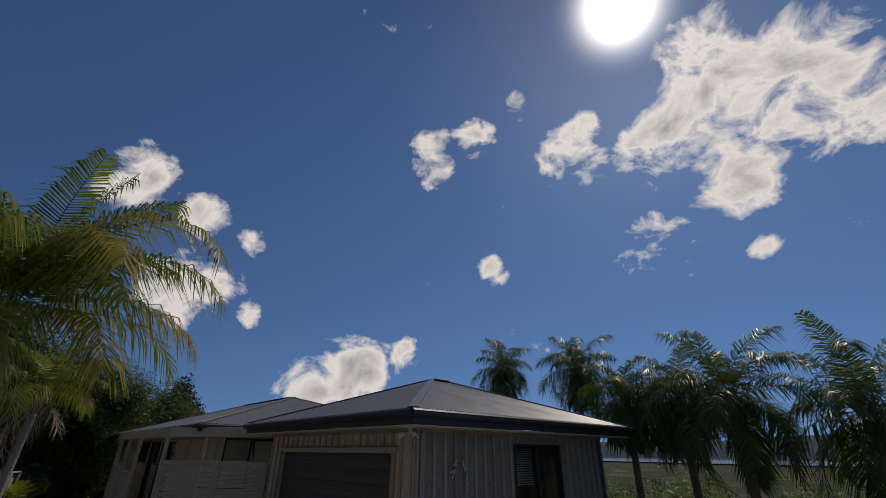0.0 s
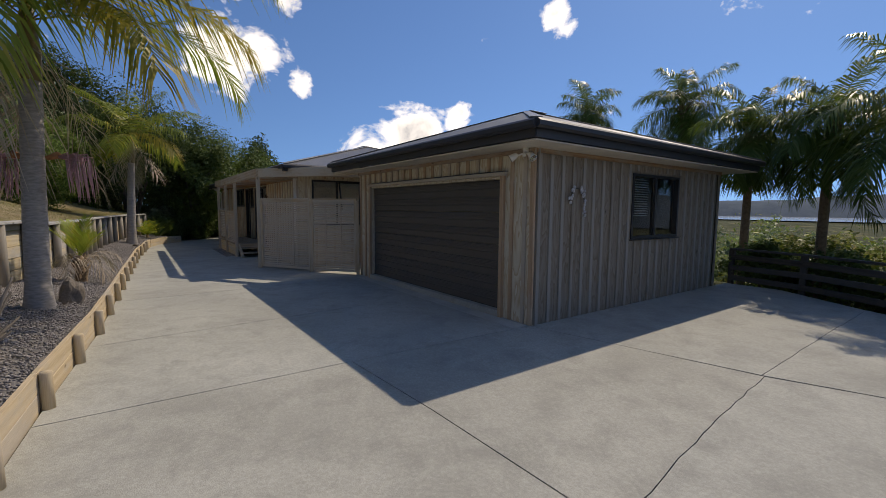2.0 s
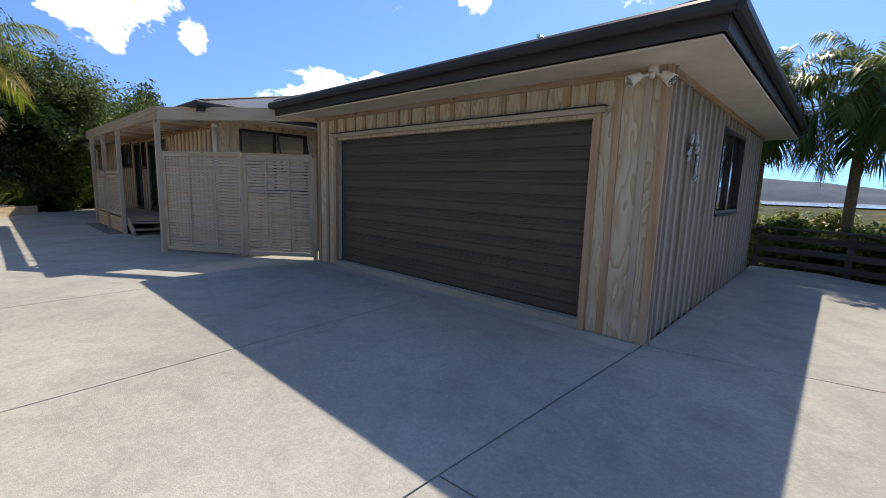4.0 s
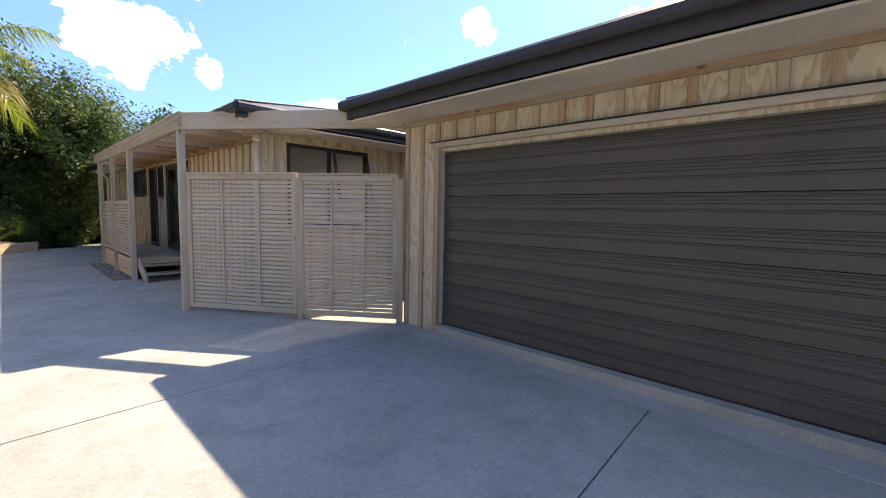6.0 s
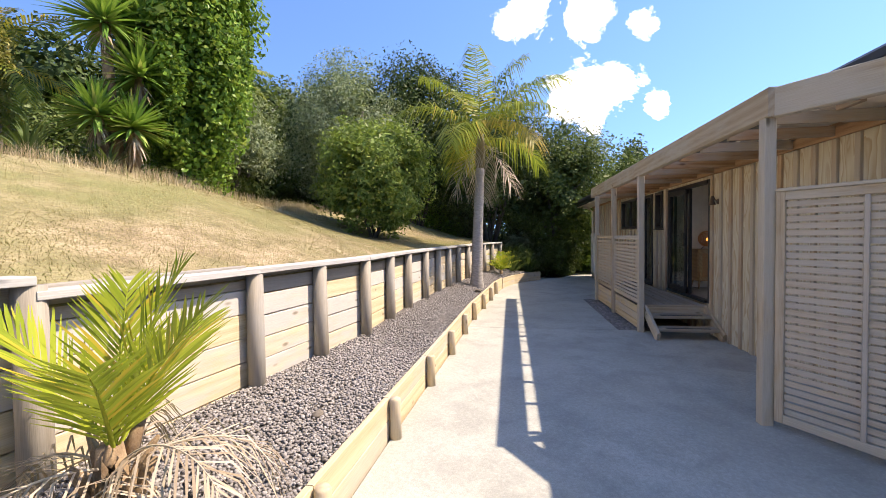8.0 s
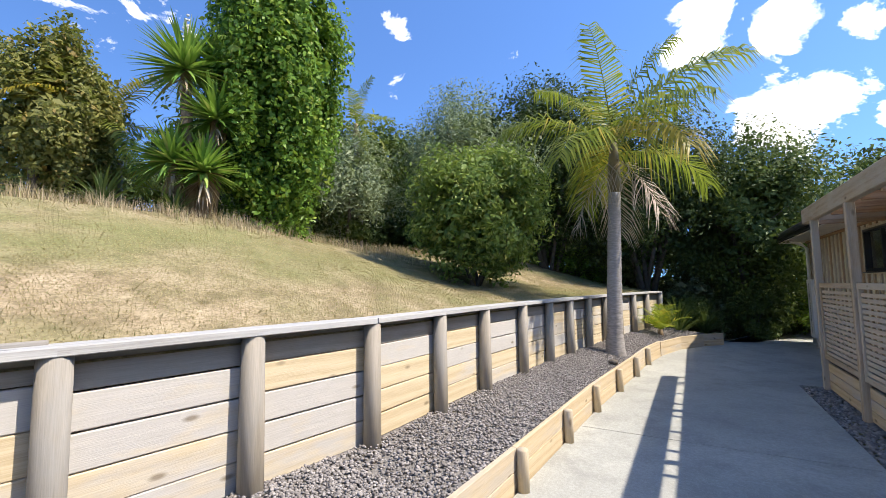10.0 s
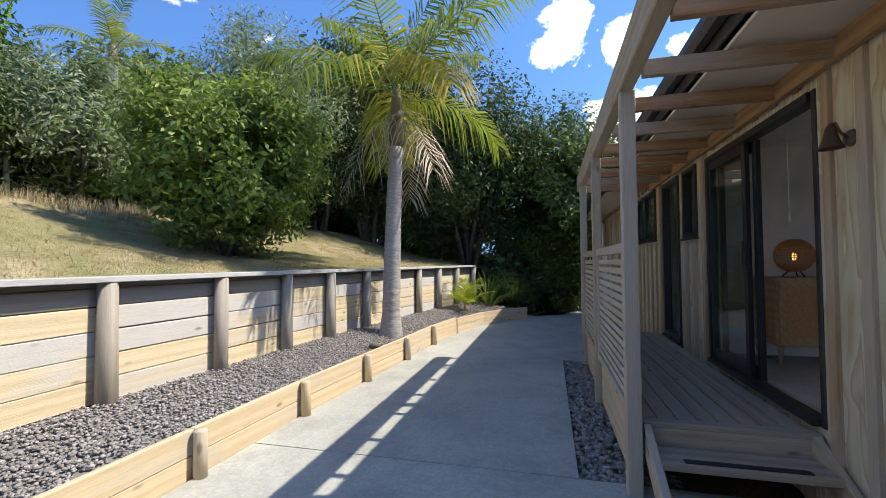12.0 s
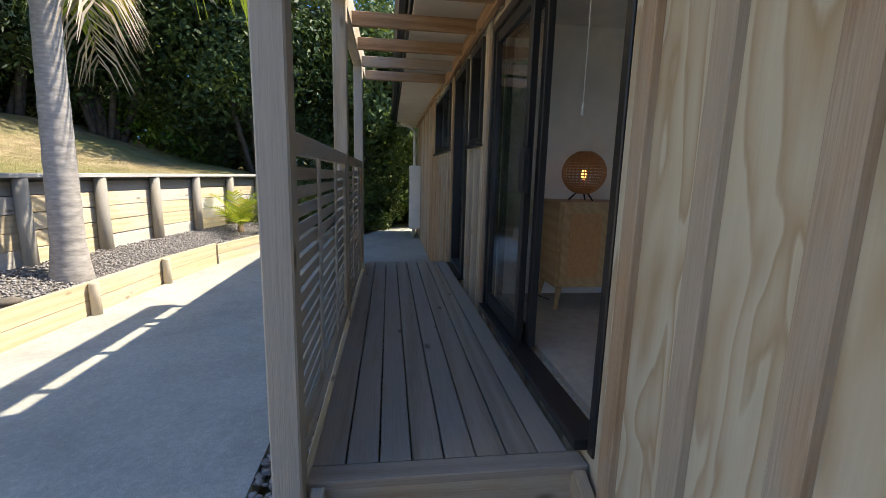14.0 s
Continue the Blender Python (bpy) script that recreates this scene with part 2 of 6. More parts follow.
def concrete(name, base, shift=0.0):
    c = Mat(name, 0.85, spec=0.25)
    v = c.coords(space="Object")
    blot = c.noise(v, 0.55, 5.0, 0.6)
    stain = c.noise(v, 2.3, 6.0, 0.65, 0.4)
    speck = c.voronoi(v, 115.0)
    grit = c.noise(v, 260.0, 2.0)
    lo, hi = tuple(x * 0.80 for x in base), tuple(x * 1.12 for x in base)
    col = c.mix(c.ramp(blot, [(0.32, 0.0), (0.7, 1.0)]), lo, hi)
    col = c.mix(c.ramp(stain, [(0.46, 0.0), (0.70, 0.7)]), col, tuple(x * 0.62 for x in base))
    fleck = c.noise(v, 38.0, 6.0, 0.75)
    col = c.mix(c.ramp(fleck, [(0.40, 0.36), (0.56, 0.0)]), col, tuple(x * 0.55 for x in base))
    col = c.mix(c.ramp(fleck, [(0.56, 0.0), (0.72, 0.4)]), col, tuple(min(1, x * 1.35) for x in base))
    col = c.mix(c.ramp(speck.outputs["Distance"], [(0.18, 0.30), (0.42, 0.0)]), col, tuple(x * 0.62 for x in base))
    col = c.mix(c.ramp(grit, [(0.58, 0.0), (0.75, 0.35)]), col, tuple(min(1, x * 1.5) for x in base))
    c.color(col).bump(c.math("ADD", c.math("MULTIPLY", grit, 0.5), speck.outputs["Distance"]), 0.4, 0.003)
    return c.m


M_concrete = concrete("broomed_concrete", (0.42, 0.42, 0.378))
M_concrete_rough = concrete("exposed_concrete", (0.405, 0.402, 0.358))


def metal_paint(name, col, rough=0.42, spec=0.5):
    p = Mat(name, rough, spec=spec)
    v = p.coords()
    d = p.noise(v, 1.7, 5.0, 0.6)
    f = p.noise(v, 90.0, 2.0)
    p.color(p.mix(p.ramp(d, [(0.35, 0.0), (0.75, 1.0)]), tuple(x * 0.88 for x in col), tuple(x * 1.18 for x in col)))
    p.rough(p.ramp(d, [(0.2, rough - 0.08), (0.8, rough + 0.12)])).bump(f, 0.05, 0.001)
    return p.m


M_apron = metal_paint("trowelled_concrete", (0.40, 0.395, 0.36), 0.8, 0.25)
M_charcoal = metal_paint("charcoal_steel", (0.036, 0.036, 0.040), 0.45)
# charcoal steel with the glare on it lifted into a lighter base colour
M_roof = metal_paint("roofing_steel", (0.19, 0.18, 0.165), 0.36)
M_door = metal_paint("roller_door_steel", (0.074, 0.068, 0.062), 0.45)
M_frame = metal_paint("joinery_aluminium", (0.022, 0.022, 0.024), 0.35)
M_white = metal_paint("white_plastic", (0.70, 0.68, 0.63), 0.4)
M_soffit = metal_paint("soffit_board", (0.60, 0.54, 0.45), 0.75)
M_plaster = metal_paint("cream_plaster", (0.84, 0.79, 0.72), 0.85)
M_black = metal_paint("black_plastic", (0.015, 0.015, 0.016), 0.5)
M_rust = metal_paint("old_bronze", (0.16, 0.11, 0.075), 0.55)


def simple(name, a, b, scale, rough=0.8, bump=0.3, spec=0.3, shuffle=True):
    s = Mat(name, rough, spec=spec)
    v = s.coords((1, 1, 1), shuffle)
    n1, n2 = s.noise(v, scale, 5.0, 0.6), s.noise(v, scale * 9, 3.0)
    s.color(s.mix(s.ramp(s.math("ADD", s.math("MULTIPLY", n1, 0.7), s.math("MULTIPLY", n2, 0.3)), [(0.32, 0.0), (0.68, 1.0)]), a, b))
    s.bump(n2, bump, 0.004)
    return s.m


M_carpet = simple("carpet", (0.40, 0.335, 0.27), (0.52, 0.45, 0.37), 14.0, 0.95, 0.6)
M_oak = wood("oak_veneer", (0.33, 0.20, 0.09), (0.46, 0.30, 0.15), (0.55, 0.38, 0.21), (0.46, 0.30, 0.15), 0.1, 0.5, knots=False)
M_rattan = simple("rattan", (0.40, 0.20, 0.08), (0.58, 0.32, 0.14), 40.0, 0.6)
M_rock = simple("garden_rock", (0.10, 0.085, 0.07), (0.22, 0.19, 0.16), 5.0, 0.9, 0.6)
M_blind = simple("blind_slat", (0.62, 0.60, 0.56), (0.70, 0.68, 0.64), 6.0, 0.5, 0.05)
M_wreath = simple("dried_wreath", (0.34, 0.34, 0.36), (0.56, 0.56, 0.58), 30.0, 0.8)
M_wall_in = M_plaster

glass = Mat("window_glass", 0.02)
glass.b.inputs["Base Color"].default_value = (0.93, 0.95, 0.94, 1)
glass.b.inputs["Transmission Weight"].default_value = 1.0
glass.b.inputs["IOR"].default_value = 1.48
M_glass = glass.m

bulb = Mat("lamp_bulb")
bulb.color((1.0, 0.5, 0.15))
bulb.b.inputs["Emission Color"].default_value = (1.0, 0.42, 0.10, 1)
bulb.b.inputs["Emission Strength"].default_value = 1.5
M_bulb = bulb.m


def leafy(name, dark, light, extra=None, rough=0.45, trans=0.25, patch_scale=1.2):
    """Foliage whose tone varies leaf by leaf and in clumps."""
    f = Mat(name, rough, spec=0.16)
    v = f.coords()
    clump = f.noise(v, patch_scale, 3.0)
    t = f.math("ADD", f.math("MULTIPLY", clump, 0.5), f.math("MULTIPLY", f.island(), 0.55))
    col = f.ramp(t, [(0.25, dark), (0.75, light)])
    if extra:
        pick = f.ramp(f.island(), [(0.90, 0.0), (0.93, 1.0)])
        col = f.mix(f.math("MULTIPLY", pick, 0.8), col, extra)
    f.color(col)
    f.b.inputs["Subsurface Weight"].default_value = 0.0
    thin = f.n.new("ShaderNodeBsdfTranslucent")
    bright = f.mix(0.5, col, (0.20, 0.28, 0.03))
    f.l.new(bright, thin.inputs[0])
    mx = f.n.new("ShaderNodeMixShader")
    mx.inputs[0].default_value = trans
    out = f.n["Material Output"]
    f.l.new(f.b.outputs[0], mx.inputs[1])
    f.l.new(thin.outputs[0], mx.inputs[2])
    f.l.new(mx.outputs[0], out.inputs[0])
    return f.m


M_leaf_bright = leafy("glossy_green_leaf", (0.060, 0.13, 0.022), (0.215, 0.37, 0.058), (0.42, 0.50, 0.11), 0.35, 0.38)
M_leaf_lime = leafy("olive_green_leaf", (0.09, 0.15, 0.036), (0.29, 0.38, 0.09), (0.42, 0.44, 0.14), 0.45, 0.38)
M_leaf_grey = leafy("grey_green_leaf", (0.135, 0.18, 0.10), (0.33, 0.385, 0.24), None, 0.55, 0.35)
M_leaf_dark = leafy("dark_bush_leaf", (0.022, 0.041, 0.015), (0.069, 0.106, 0.033), None, 0.5, 0.15)
M_leaf_mid = leafy("scrub_leaf", (0.049, 0.082, 0.024), (0.138, 0.186, 0.056), None, 0.5)
M_leaf_brown = leafy("brownish_leaf", (0.125, 0.135, 0.04), (0.32, 0.31, 0.10), (0.36, 0.25, 0.09), 0.5, 0.35)
M_palm = leafy("palm_leaflet", (0.12, 0.165, 0.02), (0.34, 0.36, 0.06), (0.50, 0.36, 0.07), 0.36, 0.42)
M_palm_yellow = leafy("yellowing_leaflet", (0.24, 0.21, 0.03), (0.56, 0.40, 0.06), (0.56, 0.32, 0.05), 0.40, 0.45)
M_palm_queen = leafy("queen_palm_leaflet", (0.045, 0.082, 0.018), (0.13, 0.19, 0.05), (0.24, 0.23, 0.08), 0.36, 0.35)
M_palm_dry = leafy("dry_frond", (0.28, 0.21, 0.15), (0.56, 0.47, 0.37), None, 0.8, 0.2)
M_young = leafy("young_palm_leaflet", (0.23, 0.30, 0.03), (0.46, 0.50, 0.06), (0.62, 0.42, 0.06), 0.4, 0.4)
M_yucca = leafy("yucca_blade", (0.11, 0.23, 0.042), (0.29, 0.45, 0.10), (0.50, 0.50, 0.18), 0.4, 0.25)
M_flax = leafy("flax_blade", (0.05, 0.09, 0.025), (0.14, 0.19, 0.06), None, 0.45, 0.2)
M_grass = leafy("dry_grass_blade", (0.24, 0.19, 0.09), (0.48, 0.385, 0.215), (0.16, 0.21, 0.055), 0.8, 0.2, 0.6)
M_straw = leafy("straw_blade", (0.33, 0.25, 0.15), (0.60, 0.49, 0.33), (0.20, 0.24, 0.07), 0.8, 0.3, 0.8)
M_pink = simple("pink_blossom", (0.42, 0.22, 0.26), (0.62, 0.40, 0.42), 60.0)
M_spathe = simple("orange_spathe", (0.30, 0.12, 0.05), (0.42, 0.19, 0.08), 14.0)
M_bark = simple("grey_bark", (0.07, 0.06, 0.05), (0.17, 0.15, 0.13), 9.0, 0.9, 0.6)
M_husk = simple("dry_husk", (0.16, 0.10, 0.055), (0.33, 0.24, 0.15), 16.0, 0.9, 0.6)
M_shaft = simple("crownshaft", (0.15, 0.12, 0.055), (0.27, 0.20, 0.09), 4.0, 0.5, 0.2)

trunk = Mat("ringed_palm_trunk", 0.8, spec=0.25)
tv = trunk.coords()
tw = trunk.n.new("ShaderNodeTexWave")
tw.wave_type, tw.bands_direction = "BANDS", "Z"
tw.inputs["Scale"].default_value, tw.inputs["Distortion"].default_value = 2.6, 1.2
trunk.l.new(tv, tw.inputs["Vector"])
tn = trunk.noise(trunk.coords((6, 6, 22)), 2.0, 5.0)
trunk.color(trunk.mix(trunk.ramp(tn, [(0.3, 0.0), (0.7, 1.0)]), (0.24, 0.22, 0.205), (0.40, 0.37, 0.345)))
trunk.bump(trunk.math("ADD", tw.outputs[1], trunk.math("MULTIPLY", tn, 0.4)), 0.35, 0.01)
M_trunk = trunk.m

soil = Mat("ground_soil", 0.95, spec=0.15)
sv = soil.coords()
s1, s2, s3 = soil.noise(sv, 0.35, 6.0, 0.6), soil.noise(sv, 3.0, 5.0, 0.65), soil.noise(sv, 34.0, 5.0, 0.7)
sc = soil.ramp(s2, [(0.38, (0.20, 0.155, 0.09)), (0.50, (0.34, 0.265, 0.165)), (0.64, (0.46, 0.365, 0.24))])
sc = soil.mix(soil.ramp(s1, [(0.40, 0.0), (0.60, 0.8)]), sc, (0.20, 0.215, 0.08))
sc = soil.mix(soil.ramp(s3, [(0.36, 0.7), (0.56, 0.0)]), sc, (0.12, 0.10, 0.05))
soil.color(sc).bump(s3, 0.12, 0.004)
M_lawn = soil.m

far = Mat("valley_scrub", 0.95, spec=0.1)
fv = far.coords()
f1, f2 = far.noise(fv, 0.02, 6.0, 0.65), far.noise(fv, 0.35, 6.0, 0.7)
fc = far.ramp(f2, [(0.35, (0.03, 0.038, 0.016)), (0.65, (0.085, 0.09, 0.04))])
fc = far.mix(far.ramp(f1, [(0.54, 0.0), (0.66, 0.8)]), fc, (0.22, 0.185, 0.09))
far.color(fc).bump(f2, 1.0, 0.8)
M_valley = far.m
# blue-grey base colour stands in for the haze of distance
M_hill = simple("haze_tinted_hill", (0.07, 0.095, 0.125), (0.12, 0.15, 0.17), 0.01, 0.95, 0.0, 0.1, False)
M_water = metal_paint("sea_water", (0.30, 0.36, 0.42), 0.15)

stone = Mat("grey_river_stone", 0.75, spec=0.3)
si = stone.island()
stone_n = stone.noise(stone.coords(), 45.0, 3.0)
stc = stone.ramp(si, [(0.0, (0.17, 0.155, 0.148)), (0.5, (0.27, 0.25, 0.238)), (0.85, (0.345, 0.32, 0.305)), (1.0, (0.43, 0.40, 0.385))])
stone.color(stone.mix(stone.math("MULTIPLY", stone_n, 0.4), stc, (0.16, 0.145, 0.14)))
M_stone = stone.m
M_gravelbed = simple("gravel_bed", (0.13, 0.12, 0.115), (0.27, 0.255, 0.24), 30.0, 0.95, 0.9, 0.2, False)


# ---------------------------------------------------------------- builders
# the same timbers with the grain running upward
def upright(src, name):
    m = src.copy()
    m.name = name
    for nd in m.node_tree.nodes:
        if nd.bl_idname == "ShaderNodeMapping":
            s = nd.inputs["Scale"].default_value
            nd.inputs["Scale"].default_value = (s[1], s[2], s[0])
    return m


M_post_up = upright(M_post, "weathered_post_upright")
M_peg_up = upright(M_kerbpine, "peg_pine_upright")


def chain(ob):
    m = ob.matrix_basis.copy()
    while ob.parent:
        ob = ob.parent
        m = ob.matrix_basis @ m
    return m


def thing(name, at=(0, 0, 0), label="", category="", group="", kind=""):
    ob = new(name)
    ob.empty_display_size = 0.1
    ob.matrix_basis = Matrix.Translation(at)
    return tagged(ob, label, category, group, kind)


def place(ob, parent, m):
    if parent is not None:
        ob.parent = parent
        ob.matrix_basis = chain(parent).inverted() @ m
    else:
        ob.matrix_basis = m
    return ob


def mesh(name, verts, faces, mat, smooth=False):
    me = bpy.data.meshes.new(name)
    me.from_pydata(verts, [], faces)
    me.materials.append(mat)
    if smooth:
        me.polygons.foreach_set("use_smooth", [True] * len(me.polygons))
    me.update()
    return me


def part(name, bm, material, parent=None, label="", m=None, smooth=False):
    """Link a bmesh as one mesh object (world coordinates unless m is given) under a thing or a part."""
    me = bpy.data.meshes.new(name)
    if m is None:
        origin = chain(parent).translation if parent is not None else Vector((0, 0, 0))
        bmesh.ops.translate(bm, vec=-origin, verts=bm.verts)
        m = Matrix.Translation(origin)
    bm.to_mesh(me)
    bm.free()
    me.materials.append(material)
    if smooth:
        me.polygons.foreach_set("use_smooth", [True] * len(me.polygons))
    ob = place(new(name, me), parent, m)
    if label:
        ob["label"] = label
    return ob


BOXES = {}


def box_mesh(lx, ly, lz, mat, bev):
    """A box along x with its four long edges chamfered; one mesh for all of a size."""
    key = (round(lx, 3), round(ly, 4), round(lz, 4), mat.name, bev)
    if key not in BOXES:
        y, z, c = ly / 2, lz / 2, min(bev, ly * 0.3, lz * 0.3)
        ring = [(-y + c, -z), (y - c, -z), (y, -z + c), (y, z - c), (y - c, z), (-y + c, z), (-y, z - c), (-y, -z + c)]
        verts = [(s * lx / 2, a, b) for s in (-1, 1) for a, b in ring]
        faces = [(i, (i + 1) % 8, (i + 1) % 8 + 8, i + 8) for i in range(8)]
        faces += [tuple(range(7, -1, -1)), tuple(range(8, 16))]
        BOXES[key] = mesh("board", verts, faces, mat)
    return BOXES[key]


def bar(name, a, b, w, h, mat, parent=None, bev=0.004, up=(0, 0, 1), label="", roll=0.0):
    """A straight timber or strip from a to b; w across, h along up."""
    a, b, up = Vector(a), Vector(b), Vector(up)
    x = (b - a).normalized()
    if abs(x.dot(up)) > 0.98:
        up = Vector((0, 1, 0))
    y = up.cross(x).normalized()
    z = x.cross(y)
    m = Matrix((x, y, z)).transposed().to_4x4()
    m.translation = (a + b) / 2
    if roll:
        m = m @ Matrix.Rotation(radians(roll), 4, "X")
    ob = place(new(name, box_mesh((b - a).length, w, h, mat, bev)), parent, m)
    if label:
        ob["label"] = label
    return ob


def add_box(bm, lo, hi):
    r = bmesh.ops.create_cube(bm, size=1.0)
    lo, hi = Vector(lo), Vector(hi)
    bmesh.ops.scale(bm, vec=hi - lo, verts=r["verts"])
    bmesh.ops.translate(bm, vec=(lo + hi) / 2, verts=r["verts"])
    return r["verts"]


def add_tube(bm, pts, radii, seg=10, cap=True):
    """A tapered tube through points."""
    rings = []
    pts = [Vector(p) for p in pts]
    for i, p in enumerate(pts):
        d = (pts[min(i + 1, len(pts) - 1)] - pts[max(i - 1, 0)]).normalized()
        side = d.cross(Vector((0, 0, 1)) if abs(d.z) < 0.9 else Vector((1, 0, 0))).normalized()
        other = d.cross(side)
        rings.append([bm.verts.new(p + radii[i] * (math.cos(k * math.tau / seg) * side + math.sin(k * math.tau / seg) * other)) for k in range(seg)])
    for r0, r1 in zip(rings, rings[1:]):
        for k in range(seg):
            bm.faces.new((r0[k], r0[(k + 1) % seg], r1[(k + 1) % seg], r1[k]))
    if cap:
        bm.faces.new(rings[0][::-1])
        bm.faces.new(rings[-1])


def tube_part(name, pts, radii, mat, parent, seg=10, label="", smooth=True):
    bm = bmesh.new()
    add_tube(bm, pts, radii, seg)
    return part(name, bm, mat, parent, label, smooth=smooth)


def panel(name, lo, hi, mat, parent=None, label=""):
    bm = bmesh.new()
    add_box(bm, lo, hi)
    return part(name, bm, mat, parent, label)


def lerp_line(pts, x):
    """y on a polyline of (x, y) with falling x."""
    for (x0, y0), (x1, y1) in zip(pts, pts[1:]):
        if x0 >= x >= x1:
            return y0 + (y1 - y0) * (x0 - x) / (x0 - x1)
    return pts[0][1] if x > pts[0][0] else pts[-1][1]


# ---------------------------------------------------------------- plan
G = -0.10                                    # driveway level
WALL = [(14.0, -3.6), (0.0, -1.75), (-8.0, -0.52), (-12.48, 0.17), (-14.35, 0.46), (-16.34, 0.52), (-18.44, 0.68), (-20.35, 0.90), (-22.34, 1.19), (-24.2, 1.61), (-25.2, 1.9)]
KERB = [(14.0, -0.35), (0.0, 0.52), (-5.2, 0.90), (-7.7, 1.12), (-10.2, 1.25), (-12.6, 1.35), (-15.0, 1.47), (-17.5, 1.58), (-19.9, 1.79), (-21.1, 1.87), (-23.2, 2.2), (-24.6, 2.75), (-25.3, 3.3)]
GX0, GX1, GY0, GY1 = -10.6, -4.73, 6.32, 12.5     # garage
HY, HX = 5.47, -13.03                             # house front wall, east wall
HX2 = -26.4                                       # house west end


def wall_y(x):
    return lerp_line(WALL, x)


def kerb_y(x):
    return lerp_line(KERB, x)


def smooth01(t):
    t = min(1.0, max(0.0, t))
    return t * t * (3 - 2 * t)


def bank(x, d):
    """Height of the bank, d metres behind the retaining wall."""
    s = 0.34 - 0.16 * smooth01((-15.5 - x) / 3.5)
    return 1.19 + s * min(d, 1.8) + 0.33 * max(0.0, min(d, 4.2) - 1.8) + 0.10 * max(0.0, min(d, 30) - 4.2)


def land(x, y):
    """Height of the ground sheet."""
    wy = wall_y(x)
    if y < wy - 1.0:
        d = wy - y
        return bank(x, d) - 0.14 + 0.05 * noise.noise(Vector((x * 0.3, y * 0.3, 0)))
    z = G - 0.14
    east = smooth01((x - 4.5) / 16.0) if y > 4 else 0.0
    north = smooth01((y - (13.6 if x > -12 else 16.0)) / 16.0)
    edge = smooth01((0.575 * (x + 4.6) + 0.82 * (y - 13.2)) / 14.0)
    fall = max(north, edge, east if y > 8 else 0.0)
    z -= 6.0 * fall
    r = math.hypot(x, y)
    if y > 0:
        z -= 26.0 * smooth01((r - 25) / 130.0) * smooth01(fall * 2)
    if r > 20:
        z += 0.6 * fall * noise.noise(Vector((x * 0.06, y * 0.06, 3)))
    return z


def spread_axis(lo, hi, fine_lo, fine_hi, step):
    vals = list(np.arange(fine_lo, fine_hi + 1e-6, step))
    s = step
    v = fine_hi
    while v < hi:
        s *= 1.22
        v += s
        vals.append(v)
    s, v = step, fine_lo
    while v > lo:
        s *= 1.22
        v -= s
        vals.insert(0, v)
    return vals


xs = spread_axis(-4000, 4000, -32, 10, 0.42)
ys = spread_axis(-4000, 4000, -14, 18, 0.42)
gv = [(x, y, land(x, y)) for y in ys for x in xs]
nx = len(xs)
gf, gmat = [], []
for j in range(len(ys) - 1):
    for i in range(nx - 1):
        gf.append((j * nx + i, j * nx + i + 1, (j + 1) * nx + i + 1, (j + 1) * nx + i))
        cx, cy = (xs[i] + xs[i + 1]) / 2, (ys[j] + ys[j + 1]) / 2
        gmat.append(1 if cy > 13 or math.hypot(cx, cy) > 45 or cx > 8 else 0)
gme = mesh("ground", gv, gf, M_lawn, True)
gme.materials.append(M_valley)
gme.polygons.foreach_set("material_index", gmat)
tagged(new("ground", gme), "dry sloping lawn falling away to a scrubby valley", "ground", kind="structure")

# far water and hills; the hills' haze is in their colour
bm = bmesh.new()
bmesh.ops.create_circle(bm, cap_ends=True, radius=1900, segments=48)
bmesh.ops.translate(bm, vec=(-500, 3700, -27.5), verts=bm.verts)
tagged(part("water", bm, M_water), "pale estuary water beyond the valley", "water", kind="structure")


def ridge(name, cx, cy, length, depth, height, rot, seed, label):
    n, k = 60, 12
    vs, fs = [], []
    for i in range(n + 1):
        for j in range(k + 1):
            u, v = i / n * 2 - 1, j / k * 2 - 1
            h = (1 - v * v) * max(0.0, 1 - abs(u) ** 3) * height * (0.62 + 0.5 * noise.noise(Vector((u * 3 + seed, v, seed))) + 0.15 * noise.noise(Vector((u * 11, v * 3, seed))))
            vs.append((u * length, v * depth, h))
    for i in range(n):
        for j in range(k):
            a = i * (k + 1) + j
            fs.append((a, a + 1, a + k + 2, a + k + 1))
    ob = new(name, mesh(name, vs, fs, M_hill, True))
    ob.matrix_basis = pose(cx, cy, -30, 0, 0, rot)
    return tagged(ob, label, "hill", kind="structure")


ridge("backdrop_1", -900, 3600, 2600, 500, 190, 10, 3.0, "far hills across the water, haze painted in as blue")
ridge("backdrop_2", 1500, 2100, 1500, 400, 170, -35, 8.0, "far hills across the valley, haze painted in as blue")
ridge("backdrop_3", 500, 900, 420, 160, 34, -20, 5.0, "low far hill beyond the valley, haze painted in as blue")

# ---------------------------------------------------------------- driveway
def slab(poly, mat, parent, top=G):
    bm = bmesh.new()
    vs = [bm.verts.new((x, y, top)) for x, y in poly]
    f = bm.faces.new(vs)
    if f.normal.z < 0:
        f.normal_flip()
    r = bmesh.ops.extrude_face_region(bm, geom=[f])
    vv = [v for v in r["geom"] if isinstance(v, bmesh.types.BMVert)]
    bmesh.ops.translate(bm, vec=(0, 0, -0.12), verts=vv)
    bmesh.ops.recalc_face_normals(bm, faces=bm.faces)
    return part("slab", bm, mat, parent)


drive = thing("driveway", (-8, 3, G - 0.12), "pale grey concrete driveway with sawn joints", "driveway", kind="structure")
J = 0.006
rj = random.Random(17)


